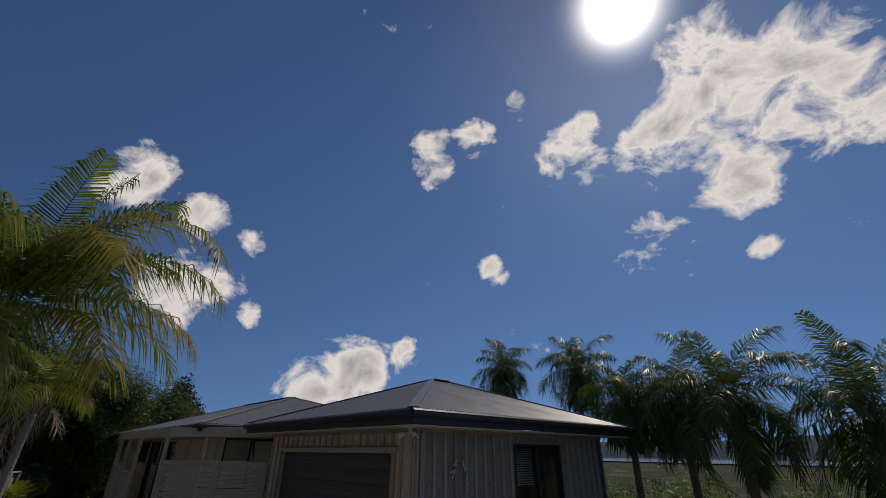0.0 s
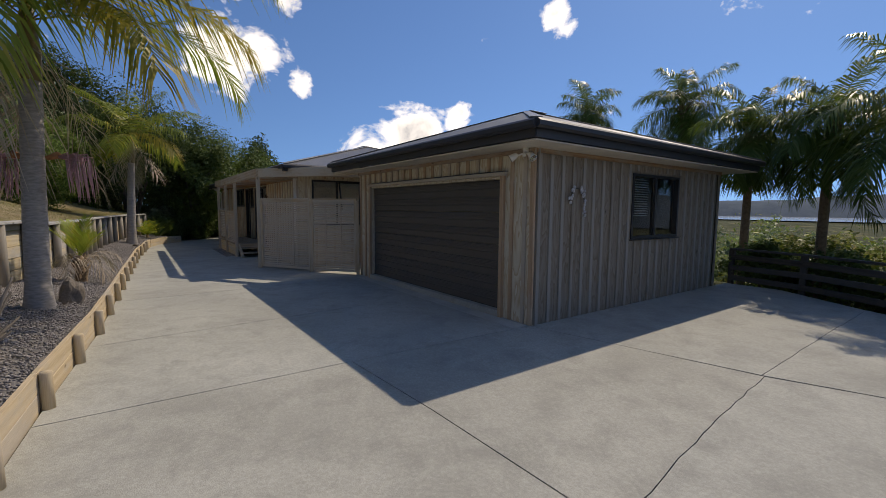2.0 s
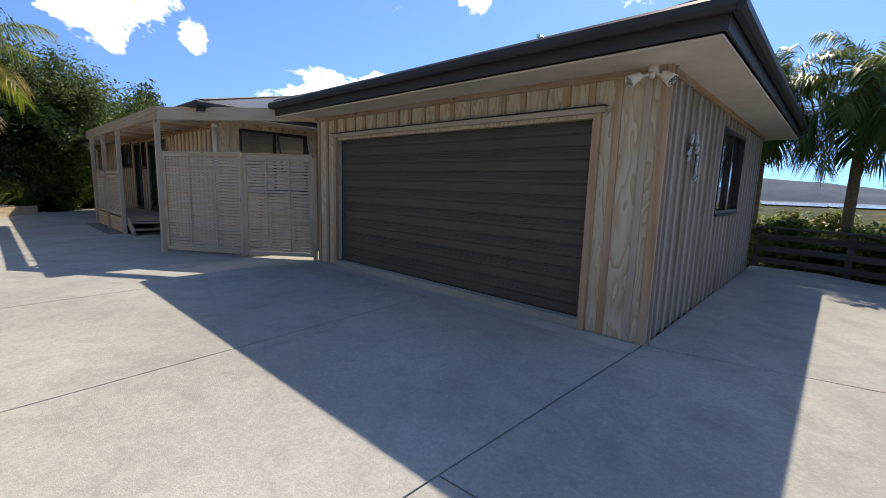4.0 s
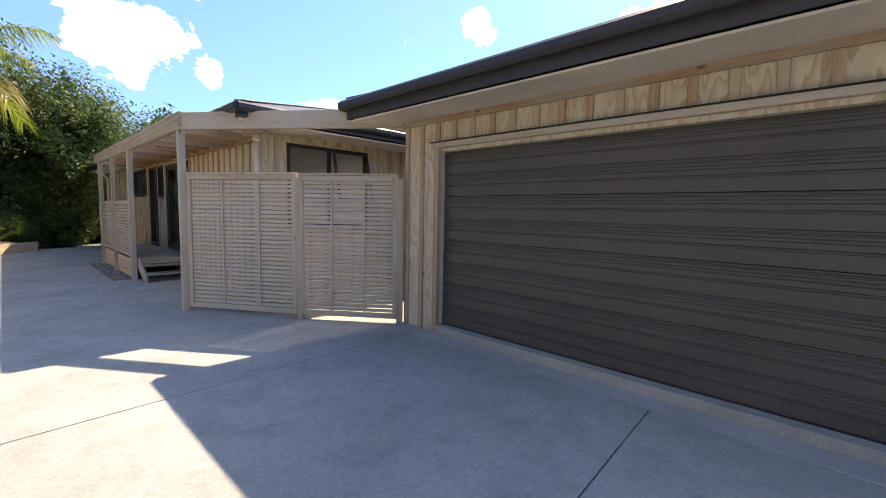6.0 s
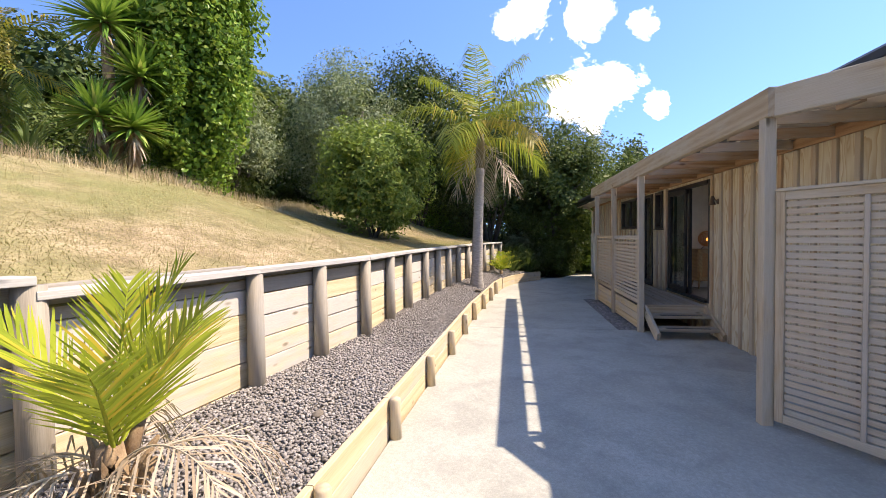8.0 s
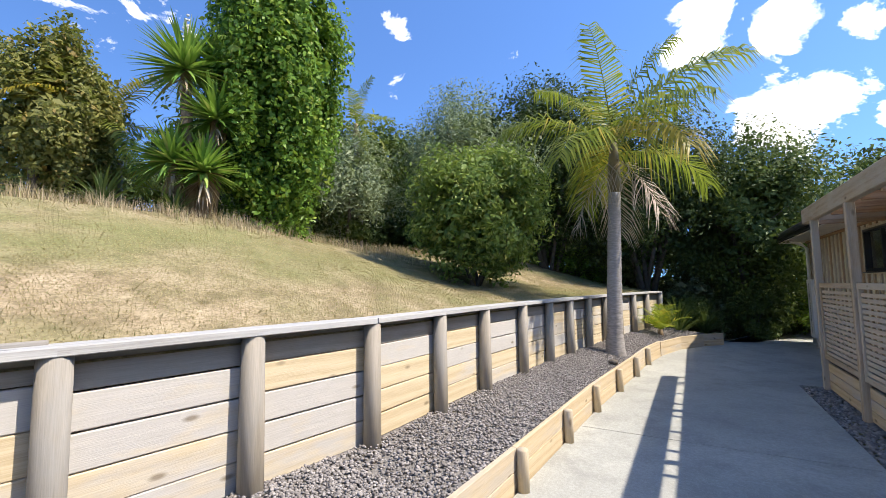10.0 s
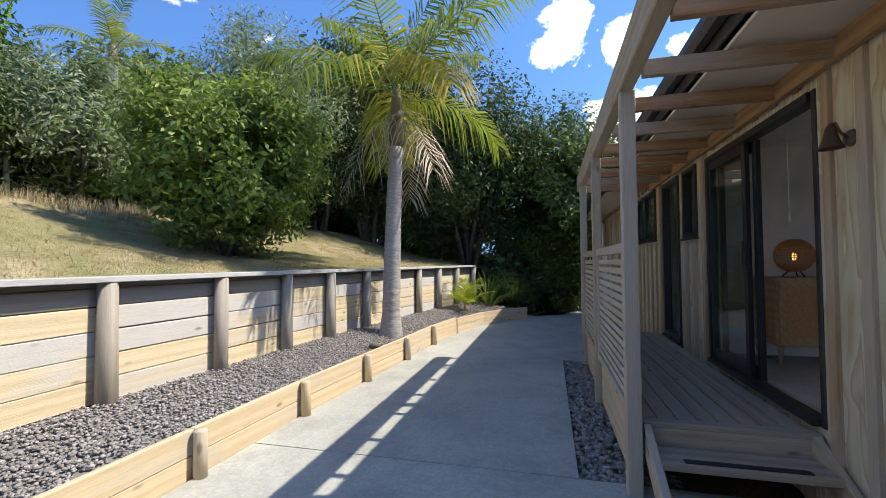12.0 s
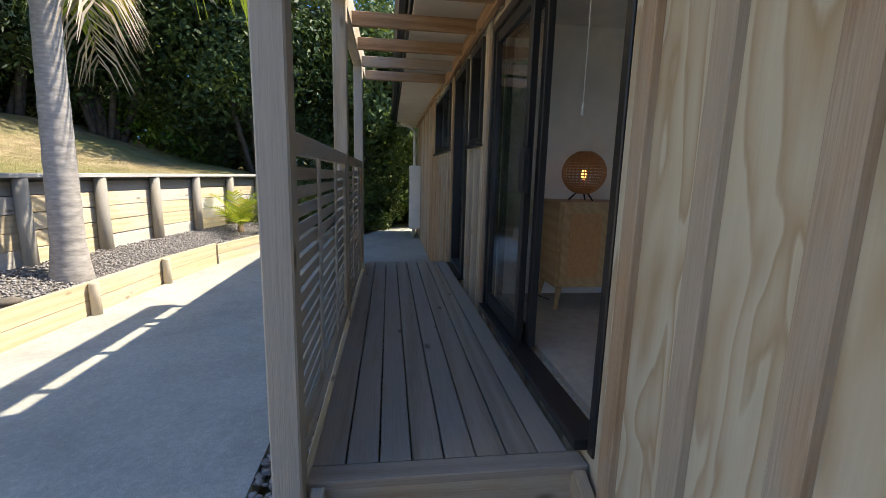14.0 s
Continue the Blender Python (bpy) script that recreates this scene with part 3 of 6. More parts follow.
def ragged(line, n=7, amount=0.009):
    """A wandering crack between plan points."""
    pts = []
    for (xa, ya), (xb, yb) in zip(line, line[1:]):
        for k in range(n):
            f = k / n
            w = amount if pts and k else 0.0
            pts.append((xa + (xb - xa) * f + rj.uniform(-w, w), ya + (yb - ya) * f))
    return pts + [line[-1]]


def kerb_run(x0, x1):
    xs_ = [x0] + [x for x, _ in KERB if x1 < x < x0] + [x1]
    return [(x, kerb_y(x) + 0.012) for x in xs_]


def shift(pts, dx, dy=0.0):
    return [(x + dx, y + dy) for x, y in pts]


JC = 0.004
CRACK = ragged([(-1.62, 3.66), (-1.73, 4.45), (-1.86, 5.6), (-1.96, 6.88)])
CRACK2 = ragged([(-1.99, 6.91), (-2.03, 9.3), (-2.05, 12.0)])
slab(kerb_run(14, -4.86 + J) + [(-4.80 + J, 3.52 - J), (-3.33, 3.61 - J), (-1.66, 3.65 - J), (14, 3.9 - J)], M_concrete_rough, drive)
slab([(14, 3.9 + J)] + shift(CRACK, JC) + [(-0.66, 7.37 - J), (14, 8.2)], M_concrete, drive)
slab(shift(CRACK, -JC)[::-1] + [(-3.33, 3.61 + J), (-4.80 + J, 3.52 + J), (-4.69 + J, 6.28), (-3.4, 6.58 - J)], M_concrete_rough, drive)
slab(shift(CRACK2, JC)[::-1] + [(-0.66, 7.38 + J), (14, 8.2 + J), (14, 8.8), (6, 9.2), (-0.9, 11.4)], M_concrete, drive)
slab(shift(CRACK2, -JC) + [(-3.6, 13.1), (-4.69, 13.1), (-4.69 + J, 6.30), (-3.4, 6.58 + J)], M_concrete, drive)
slab(kerb_run(-4.86 - J, -7.05 + J) + [(-7.4 + J, 6.38), (-4.70 - J, 6.30), (-4.80 - J, 3.52)], M_concrete, drive)
slab(kerb_run(-7.05 - J, -10.0 + J) + [(-10.2 + J, 6.45), (-7.4 - J, 6.38)], M_concrete, drive)
slab(kerb_run(-10.0 - J, -16.8 + J) + [(-16.8 + J, 5.47), (-12.9, 5.47), (-12.9, 9.4), (-10.62, 9.4), (-10.62, 6.5), (-10.2 - J, 6.45)], M_concrete, drive)
slab(kerb_run(-16.8 - J, -25.3) + [(-30, 5.2), (-30, 9), (-26.5, 9), (-26.5, 5.45), (-20.35, 5.45), (-20.35, 4.10), (-16.8 - J, 4.10)], M_concrete, drive)
slab([(-30.1, 5.2), (-25.4, 3.3), (-25.8, 4.2), (-30.1, 6.0)], M_concrete_rough, drive)
slab([(-10.15, 6.06), (-4.76, 6.00), (-4.74, 6.25), (-10.15, 6.255)], M_apron, drive, G + 0.004)
# narrow kerb of concrete at the garage sill
panel("sill", (-9.98, 6.26, G - 0.05), (-5.33, 6.44, 0.0), M_concrete, drive)

# ---------------------------------------------------------------- garden edging and gravel
edging = thing("garden_edging", (-12, 1.3, G), "low pine edging boards held by round pegs along the drive", "edging", kind="structure")
peg_x = [-5.21 - 1.225 * k for k in range(-6, 14)]
for i, x0 in enumerate(peg_x):
    x1 = x0 - 1.225
    y0, y1 = kerb_y(x0), kerb_y(x1)
    for lo, hi in ((G - 0.03, G + 0.145), (G + 0.15, G + 0.325)):
        bar("board", (x0 - 0.004, y0 - 0.03, (lo + hi) / 2), (x1 + 0.004, y1 - 0.03, (lo + hi) / 2), 0.045, hi - lo, M_kerbpine, edging)
    tube_part("peg", [(x0, y0 + 0.045, G - 0.02), (x0, y0 + 0.043, G + 0.31), (x0, y0 + 0.043, G + 0.325)], [0.048, 0.046, 0.038], M_peg_up, edging, 12)
# edging turns in at the far end
for a, b in (((-22.4, 2.05), (-23.6, 2.42)), ((-23.6, 2.42), (-24.4, 2.9)), ((-24.4, 2.9), (-24.9, 3.35))):
    for lo, hi in ((G - 0.03, G + 0.145), (G + 0.15, G + 0.3)):
        bar("board", (*a, (lo + hi) / 2), (*b, (lo + hi) / 2), 0.045, hi - lo, M_kerbpine, edging)


def bed_z(x, y):
    ky, wy = kerb_y(x) - 0.05, wall_y(x)
    return 0.17 + 0.14 * smooth01((ky - y) / max(0.3, ky - wy))


bv, bf = [], []
bxs = list(np.arange(12.0, -25.2, -0.25))
for x in bxs:
    for k in range(7):
        ky, wy = kerb_y(x) - 0.045, wall_y(x) - 0.05
        y = ky + (wy - ky) * k / 6
        bv.append((x, y, bed_z(x, y) - 0.02))
for i in range(len(bxs) - 1):
    for k in range(6):
        a = i * 7 + k
        bf.append((a, a + 1, a + 8, a + 7))
tagged(new("gravel_bed", mesh("gravel_bed", bv, bf, M_gravelbed, True)), "bed of grey gravel between wall and drive", "garden bed", kind="structure")


def pebbles(name, pts, size, label):
    """Loose stones, one mesh."""
    bm0 = bmesh.new()
    bmesh.ops.create_icosphere(bm0, subdivisions=1, radius=1.0)
    base = np.array([v.co[:] for v in bm0.verts])
    tri = np.array([[v.index for v in f.verts] for f in bm0.faces])
    bm0.free()
    rng = np.random.default_rng(11)
    n = len(pts)
    sc = size * rng.uniform(0.65, 1.35, (n, 1)) * np.stack([rng.uniform(0.8, 1.35, n), rng.uniform(0.7, 1.1, n), rng.uniform(0.45, 0.75, n)], 1)
    ang = rng.uniform(0, math.tau, n)
    tilt = rng.uniform(-0.5, 0.5, n)
    v = base[None] * sc[:, None] * (1 + 0.12 * rng.standard_normal((n, 12, 1)))
    ct, st = np.cos(tilt)[:, None], np.sin(tilt)[:, None]
    v = np.stack([v[..., 0], v[..., 1] * ct - v[..., 2] * st, v[..., 1] * st + v[..., 2] * ct], -1)
    c, s = np.cos(ang)[:, None], np.sin(ang)[:, None]
    v = np.stack([v[..., 0] * c - v[..., 1] * s, v[..., 0] * s + v[..., 1] * c, v[..., 2]], -1) + np.asarray(pts)[:, None]
    f = tri[None] + 12 * np.arange(n)[:, None, None]
    return fast(name, v.reshape(-1, 3), f.reshape(-1, 3), M_stone, label, "gravel")


def fast(name, v, f, mat, label="", category="", kind="stuff", parent=None, smooth=False):
    """A mesh object from arrays of points and equal-sized faces."""
    me = bpy.data.meshes.new(name)
    n, k = f.shape
    org = np.array(chain(parent).translation) if parent is not None else np.zeros(3)
    me.vertices.add(len(v))
    me.vertices.foreach_set("co", (v - org).astype(np.float32).ravel())
    me.loops.add(n * k)
    me.loops.foreach_set("vertex_index", f.astype(np.int32).ravel())
    me.polygons.add(n)
    me.polygons.foreach_set("loop_start", np.arange(0, n * k, k, dtype=np.int32))
    if smooth:
        me.polygons.foreach_set("use_smooth", np.ones(n, dtype=bool))
    me.update(calc_edges=True)
    me.validate()
    me.materials.append(mat)
    ob = new(name, me)
    if parent is not None:
        place(ob, parent, Matrix.Translation(org))
    return tagged(ob, label, category, kind=kind)


rng = np.random.default_rng(4)
pts = []
for _ in range(52000):
    x = rng.uniform(-25.0, -3.0) if _ % 3 else rng.uniform(-14.0, -9.0)
    ky, wy = kerb_y(x) - 0.06, wall_y(x) + 0.04
    y = rng.uniform(wy, ky)
    pts.append((x, y, bed_z(x, y) + rng.uniform(-0.012, 0.012)))
pebbles("gravel", pts, 0.0128, "loose grey river stones covering the garden bed")
pts = [(rng.uniform(-20.3, -16.82), y, G - 0.02 + rng.uniform(-0.01, 0.012)) for y in rng.uniform(4.11, 4.75, 3000)]
pebbles("gravel", pts, 0.02, "dark grey stones in the strip beside the deck")

# ---------------------------------------------------------------- retaining wall
retain = thing("retaining_wall", (-14, 0.3, 0.2), "pine board retaining wall with round grey posts and a bleached cap", "retaining wall", kind="structure")
post_x = [4.0 - 1.0 * k for k in range(16)] + [-12.48, -13.39, -14.35, -15.35, -16.34, -17.43, -18.44, -19.35, -20.35, -21.35, -22.34, -23.24, -24.2, -25.1]
post_x = sorted({round(x, 2) for x in post_x if x > -11.7 or x < -12.3}, reverse=True)


def cap_z(x):
    return 1.255 if x < -11.55 else 1.33


for i, x0 in enumerate(post_x):
    y0 = wall_y(x0)
    zt = cap_z(x0) - 0.025
    tube_part("post", [(x0, y0 + 0.07, 0.05), (x0, y0 + 0.068, zt)], [0.075 + 0.006 * math.sin(i * 2.3), 0.068], M_post_up, retain, 14)
    if i + 1 < len(post_x):
        x1 = post_x[i + 1]
        y1 = wall_y(x1)
        zb = 0.10
        for k in range(6):
            h = (zt - zb) / 6
            dz = 0.004 * math.sin(i * 1.7 + k)
            bar("board", (x0 - 0.002, y0 - 0.025, zb + h * (k + 0.5) + dz), (x1 + 0.002, y1 - 0.025, zb + h * (k + 0.5) + dz), 0.045, h - 0.007,
                M_post if k == 5 else M_pine, retain, bev=0.006)
for i in range(0, len(post_x) - 1, 3):
    j = min(i + 3, len(post_x) - 1)
    for a, b in zip(post_x[i:j], post_x[i + 1:j + 1]):
        za = cap_z((a + b) / 2)
        bar("cap", (a + 0.002, wall_y(a) + 0.04, za), (b + 0.002, wall_y(b) + 0.04, za), 0.20, 0.045, M_cap, retain)

# ---------------------------------------------------------------- cladding
def clad_wall(name, a, b, z0, z1, holes, mat, bmat, label, first=0.10, pitch=0.29, thick=0.12, bw=0.068):
    """A timber-clad wall from a to b (plan points), outside on its right hand; holes are (s0, s1, z0, z1) along it."""
    a, b = Vector((*a, 0)), Vector((*b, 0))
    d = (b - a).normalized()
    n = Vector((d.y, -d.x, 0))
    length = (b - a).length
    w = thing(name, (a + b) / 2 + Vector((0, 0, z0)), label, "wall", kind="structure")
    cuts = sorted({0.0, length, *[s for h in holes for s in h[:2]]})
    for s0, s1 in zip(cuts, cuts[1:]):
        mid = (s0 + s1) / 2
        spans = [(z0, z1)]
        for h in holes:
            if h[0] - 1e-4 <= mid <= h[1] + 1e-4:
                spans = [q for lo, hi in spans for q in ((lo, min(hi, h[2])), (max(lo, h[3]), hi)) if q[1] - q[0] > 0.005]
        for lo, hi in spans:
            bm = bmesh.new()
            vs = add_box(bm, (s0, 0, lo), (s1, thick, hi))
            m = Matrix((d, -n, Vector((0, 0, 1)))).transposed().to_4x4()
            m.translation = a
            bmesh.ops.transform(bm, matrix=m, verts=vs)
            part("ply_sheet", bm, mat, w)
    s = first
    while s < length:
        spans = [(z0 - 0.01, z1)]
        for h in holes:
            if h[0] - 0.05 < s < h[1] + 0.05:
                spans = [q for lo, hi in spans for q in ((lo, min(hi, h[2] - 0.045)), (max(lo, h[3] + 0.045), hi)) if q[1] - q[0] > 0.05]
        for lo, hi in spans:
            c = a + d * s + n * 0.011
            bar("batten", (c.x, c.y, lo), (c.x, c.y, hi), bw, 0.034, bmat, w, up=tuple(n))
        s += pitch
    return w, d, n



GD = (-9.96, -5.35)          # garage door opening
clad_wall("wall_garage_front", (GX0, GY0), (GX1, GY0), G - 0.02, 2.52, [(GD[0] - GX0, GD[1] - GX0, G - 0.05, 2.1)], M_clad_up, M_batten, "plywood and batten garage front, tan and weathered", 0.06, 0.27)
clad_wall("wall_garage_east", (GX1, GY0 + 0.125), (GX1, GY1), G - 0.02, 2.52, [(2.475, 4.175, 1.1, 2.29)], M_clad_grey_up, M_batten_grey, "dark grey-brown plywood and batten garage side wall", 0.0, 0.262)
clad_wall("wall_garage_back", (GX1, GY1), (GX0, GY1), G - 0.02, 2.52, [], M_clad_grey_up, M_batten_grey, "dark grey-brown plywood and batten garage back wall")
clad_wall("wall_garage_west", (GX0, GY1), (GX0, GY0 + 0.125), G - 0.02, 2.52, [], M_clad_up, M_batten, "plywood and batten garage side wall")
panel("floor_garage", (GX0 + 0.13, GY0 + 0.13, G - 0.1), (GX1 - 0.13, GY1 - 0.13, G), M_concrete).data.name = "floor_garage"
tagged(bpy.data.objects["floor_garage"], "bare concrete garage floor", "floor", kind="structure")

S1, W1, S2, W2 = (-18.51, -16.69), (-19.25, -18.78), (-20.16, -19.42), (-22.1, -20.55)
clad_wall("wall_house_front", (HX2, HY), (HX, HY), G - 0.02, 2.60,
          [(S1[0] - HX2, S1[1] - HX2, 0.38, 2.38), (W1[0] - HX2, W1[1] - HX2, 1.62, 2.40), (S2[0] - HX2, S2[1] - HX2, 0.38, 2.40), (W2[0] - HX2, W2[1] - HX2, 1.67, 2.42)],
          M_clad_up, M_batten, "plywood and batten house front, warm tan with grey weathering", 0.13, 0.285)
clad_wall("wall_house_east", (HX, HY + 0.125), (HX, 9.4), G - 0.02, 2.60, [(0.29, 1.87, 1.10, 2.45)], M_clad_up, M_batten, "plywood and batten house end wall", 0.12, 0.285)
clad_wall("wall_link", (HX, 9.4), (GX0, 9.4), G - 0.02, 2.52, [], M_clad_up, M_batten, "plywood and batten wall joining house and garage")
clad_wall("wall_house_west", (HX2, 13.5), (HX2, HY + 0.125), G - 0.02, 2.6, [], M_clad_up, M_batten, "plywood and batten house west wall")
# out of view; unglazed openings added here to brighten the room
clad_wall("wall_house_back", (HX, 13.5), (HX2, 13.5), G - 0.02, 2.6, [(0.4, 5.5, 0.42, 2.48), (7.0, 12.0, 0.42, 2.3)], M_clad_up, M_batten, "unseen plywood and batten house back wall, openings added to let daylight in")

# corner boards and door trim
for name, a, b, w_, h_, mt in [
    ("corner_trim", (GX1 + 0.012, GY0 - 0.012, G), (GX1 + 0.012, GY0 - 0.012, 2.52), 0.09, 0.035, M_batten),
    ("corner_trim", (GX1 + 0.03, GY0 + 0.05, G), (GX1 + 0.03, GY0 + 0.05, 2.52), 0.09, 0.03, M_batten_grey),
    ("corner_trim", (HX + 0.02, HY - 0.02, G), (HX + 0.02, HY - 0.02, 2.6), 0.09, 0.05, M_batten),
]:
    tagged(bar(name, a, b, w_, h_, mt), "vertical timber corner board", "trim", kind="structure")
trim = thing("door_trim", (-7.6, GY0, 0), "timber facings round the garage door", "trim", kind="structure")
bar("jamb", (GD[0] - 0.02, GY0 - 0.03, G), (GD[0] - 0.02, GY0 - 0.03, 2.14), 0.075, 0.06, M_batten, trim)
bar("jamb", (GD[1] + 0.02, GY0 - 0.03, G), (GD[1] + 0.02, GY0 - 0.03, 2.14), 0.075, 0.06, M_batten, trim)
bar("head", (GD[0] - 0.09, GY0 - 0.035, 2.17), (GD[1] + 0.09, GY0 - 0.035, 2.17), 0.07, 0.06, M_batten, trim)
bar("flashing", (GD[0] - 0.11, GY0 - 0.045, 2.207), (GD[1] + 0.11, GY0 - 0.045, 2.207), 0.09, 0.006, M_charcoal, trim)
frieze = thing("frieze_board", (-7.6, GY0, 2.45), "timber frieze strip below the soffit", "trim", kind="structure")
bar("board", (GX0, GY0 - 0.035, 2.475), (GX1, GY0 - 0.035, 2.475), 0.03, 0.07, M_rafter, frieze)
bar("board", (GX1 + 0.035, GY0, 2.475), (GX1 + 0.035, GY1, 2.475), 0.03, 0.07, M_rafter, frieze)
bar("board", (HX2, HY - 0.035, 2.535), (HX, HY - 0.035, 2.535), 0.03, 0.07, M_rafter, frieze)

# garage door: ribbed sectional panels
gdoor = thing("garage_door", (-7.65, GY0 + 0.07, 0), "closed charcoal ribbed steel double garage door", "garage door")
n_sec = 4
for s in range(n_sec):
    z0 = 0.0 + s * 2.1 / n_sec
    prof = []
    hh = 2.1 / n_sec
    for k in range(4):
        zz = z0 + hh * k / 4
        prof += [(0.0, zz + 0.004), (0.0, zz + hh / 4 - 0.022), (0.011, zz + hh / 4 - 0.016), (0.011, zz + hh / 4 - 0.004)]
        if k % 2:
            for q in (0.35, 0.55, 0.75):
                prof[-3:-3] = [(0.0, zz + hh / 4 * q - 0.006), (0.005, zz + hh / 4 * q), (0.0, zz + hh / 4 * q + 0.006)]
    prof = sorted(prof, key=lambda p: p[1])
    bm = bmesh.new()
    cols = [[bm.verts.new((x, GY0 + 0.075 + d, z)) for d, z in prof] for x in (GD[0], GD[1])]
    for k in range(len(prof) - 1):
        bm.faces.new((cols[0][k], cols[1][k], cols[1][k + 1], cols[0][k + 1]))
    back_ = [[bm.verts.new((x, GY0 + 0.12, z)) for z in (prof[0][1], prof[-1][1])] for x in (GD[0], GD[1])]
    bm.faces.new((back_[0][0], back_[0][1], back_[1][1], back_[1][0]))
    bm.faces.new((cols[0][-1], cols[1][-1], back_[1][1], back_[0][1]))
    bm.faces.new((cols[1][0], cols[0][0], back_[0][0], back_[1][0]))
    part("door_panel", bm, M_door, gdoor)
panel("bottom_seal", (GD[0], GY0 + 0.06, 0.0), (GD[1], GY0 + 0.11, 0.012), M_black, gdoor)


# ---------------------------------------------------------------- roofs
def hip_roof(name, x0, x1, y0, y1, ez, pitch, label, fascia_h=0.22, soffit_z=2.505, inner=None):
    """A corrugated hip roof over an eave rectangle, with fascia gutter and soffit."""
    r = thing(name, ((x0 + x1) / 2, (y0 + y1) / 2, ez), label, "roof", kind="structure")
    lx, ly = x1 - x0, y1 - y0
    half = min(lx, ly) / 2
    t = math.tan(radians(pitch))
    corners = [Vector((x0, y0, ez)), Vector((x1, y0, ez)), Vector((x1, y1, ez)), Vector((x0, y1, ez))]
    cen = Vector(((x0 + x1) / 2, (y0 + y1) / 2, 0))
    for i in range(4):
        a, b = corners[i], corners[(i + 1) % 4]
        d = (b - a).normalized()
        inn = Vector((-d.y, d.x, 0))
        ln = (b - a).length
        n = int(ln / 0.0255)
        vs, fs = [], []
        for k in range(n + 1):
            u = ln * k / n
            run = min(u, ln - u, half)
            lift = 0.009 * math.sin(k * math.pi / 2)
            p0 = a + d * u + Vector((0, 0, lift + 0.015))
            p1 = p0 + inn * run + Vector((0, 0, run * t))
            vs += [tuple(p0), tuple(p1)]
        for k in range(n):
            fs.append((2 * k, 2 * k + 2, 2 * k + 3, 2 * k + 1))
        org = chain(r).translation
        me = mesh("roof_sheet", [tuple(Vector(v) - org) for v in vs], fs, M_roof, True)
        place(new("roof_sheet", me), r, Matrix.Translation(org))
        # hip flashing
        top = a + (d + inn) * half + Vector((0, 0, half * t))
        bar("hip_flashing", a + Vector((0, 0, 0.03)), top + Vector((0, 0, 0.03)), 0.16, 0.014, M_roof, r, bev=0.005)
        # fascia with gutter lip
        out = -inn
        bar("fascia", a + Vector((0, 0, -fascia_h / 2)) + out * 0.0, b + Vector((0, 0, -fascia_h / 2)), 0.02, fascia_h, M_charcoal, r)
        bar("gutter", a + out * 0.055 - d * 0.055 + Vector((0, 0, -0.055)), b + out * 0.055 + d * 0.055 + Vector((0, 0, -0.055)), 0.11, 0.115, M_charcoal, r, bev=0.03)
    if lx >= ly:
        r0, r1 = (x0 + half, (y0 + y1) / 2, ez + half * t + 0.03), (x1 - half, (y0 + y1) / 2, ez + half * t + 0.03)
    else:
        r0, r1 = ((x0 + x1) / 2, y0 + half, ez + half * t + 0.03), ((x0 + x1) / 2, y1 - half, ez + half * t + 0.03)
    if (Vector(r0) - Vector(r1)).length > 0.1:
        bar("ridge_flashing", r0, r1, 0.3, 0.02, M_roof, r)
    s = panel("soffit", (x0 + 0.02, y0 + 0.02, soffit_z), (x1 - 0.02, y1 - 0.02, soffit_z + 0.02), M_soffit, r, "painted cream soffit lining")
    return r


hip_roof("roof_garage", -11.1, -4.20, 5.765, 13.2, 2.755, 18.3, "charcoal corrugated steel hip roof over the garage")
hip_roof("roof_house", -26.9, -12.31, 4.90, 14.2, 2.78, 16.5, "charcoal corrugated steel hip roof over the house", fascia_h=0.18, soffit_z=2.56)

# ---------------------------------------------------------------- windows and sliders
def window(name, a, b, z0, z1, y_out, label, panes=2, frame_w=0.05, deep=0.10, axis="x", blind=False):
    """An aluminium window in a wall along x (facing -y) or along y (facing +x)."""
    cx = (a + b) / 2
    at = (cx, y_out, z0) if axis == "x" else (y_out, cx, z0)
    w = thing(name, at, label, "window", kind="structure")

    def P(s, depth, z):
        return (s, y_out + depth, z) if axis == "x" else (y_out - depth, s, z)
    f = frame_w
    fr = [((a + f / 2, z0), (a + f / 2, z1)), ((b - f / 2, z0), (b - f / 2, z1)), ((a + f, z1 - f / 2), (b - f, z1 - f / 2)), ((a + f, z0 + f / 2), (b - f, z0 + f / 2))]
    up = (0, 1, 0) if axis == "x" else (1, 0, 0)
    for (s0, q0), (s1, q1) in fr:
        bar("frame", P(s0, 0.025, q0), P(s1, 0.025, q1), f, deep, M_frame, w, up=up)
    for k in range(1, panes):
        s = a + (b - a) * k / panes
        bar("mullion", P(s, 0.03, z0 + f), P(s, 0.03, z1 - f), f, deep * 0.6, M_frame, w, up=up)
    for k in range(panes):
        s0, s1 = a + (b - a) * k / panes + f * 0.6, a + (b - a) * (k + 1) / panes - f * 0.6
        g = panel("pane", tuple(min(p, q) for p, q in zip(P(s0, 0.045, z0 + f), P(s1, 0.052, z1 - f))), tuple(max(p, q) for p, q in zip(P(s0, 0.045, z0 + f), P(s1, 0.052, z1 - f))), M_glass, w)
        g.visible_shadow = False
    bar("sill", P(a - 0.02, -0.03, z0 - 0.015), P(b + 0.02, -0.03, z0 - 0.015), 0.06, 0.02, M_frame, w)
    if blind:
        n = int((z1 - z0 - 0.45) / 0.045)
        for k in range(n):
            z = z1 - 0.09 - k * 0.045
            bar("blind_slat", P(a + 0.07, 0.16, z), P((a + b) / 2 - 0.03, 0.16, z), 0.042, 0.003, M_blind, w, roll=28)
    return w


window("window_garage", 8.92, 10.62, 1.10, 2.29, GX1, "dark aluminium garage window with half-drawn white blinds", 2, axis="y", blind=True)
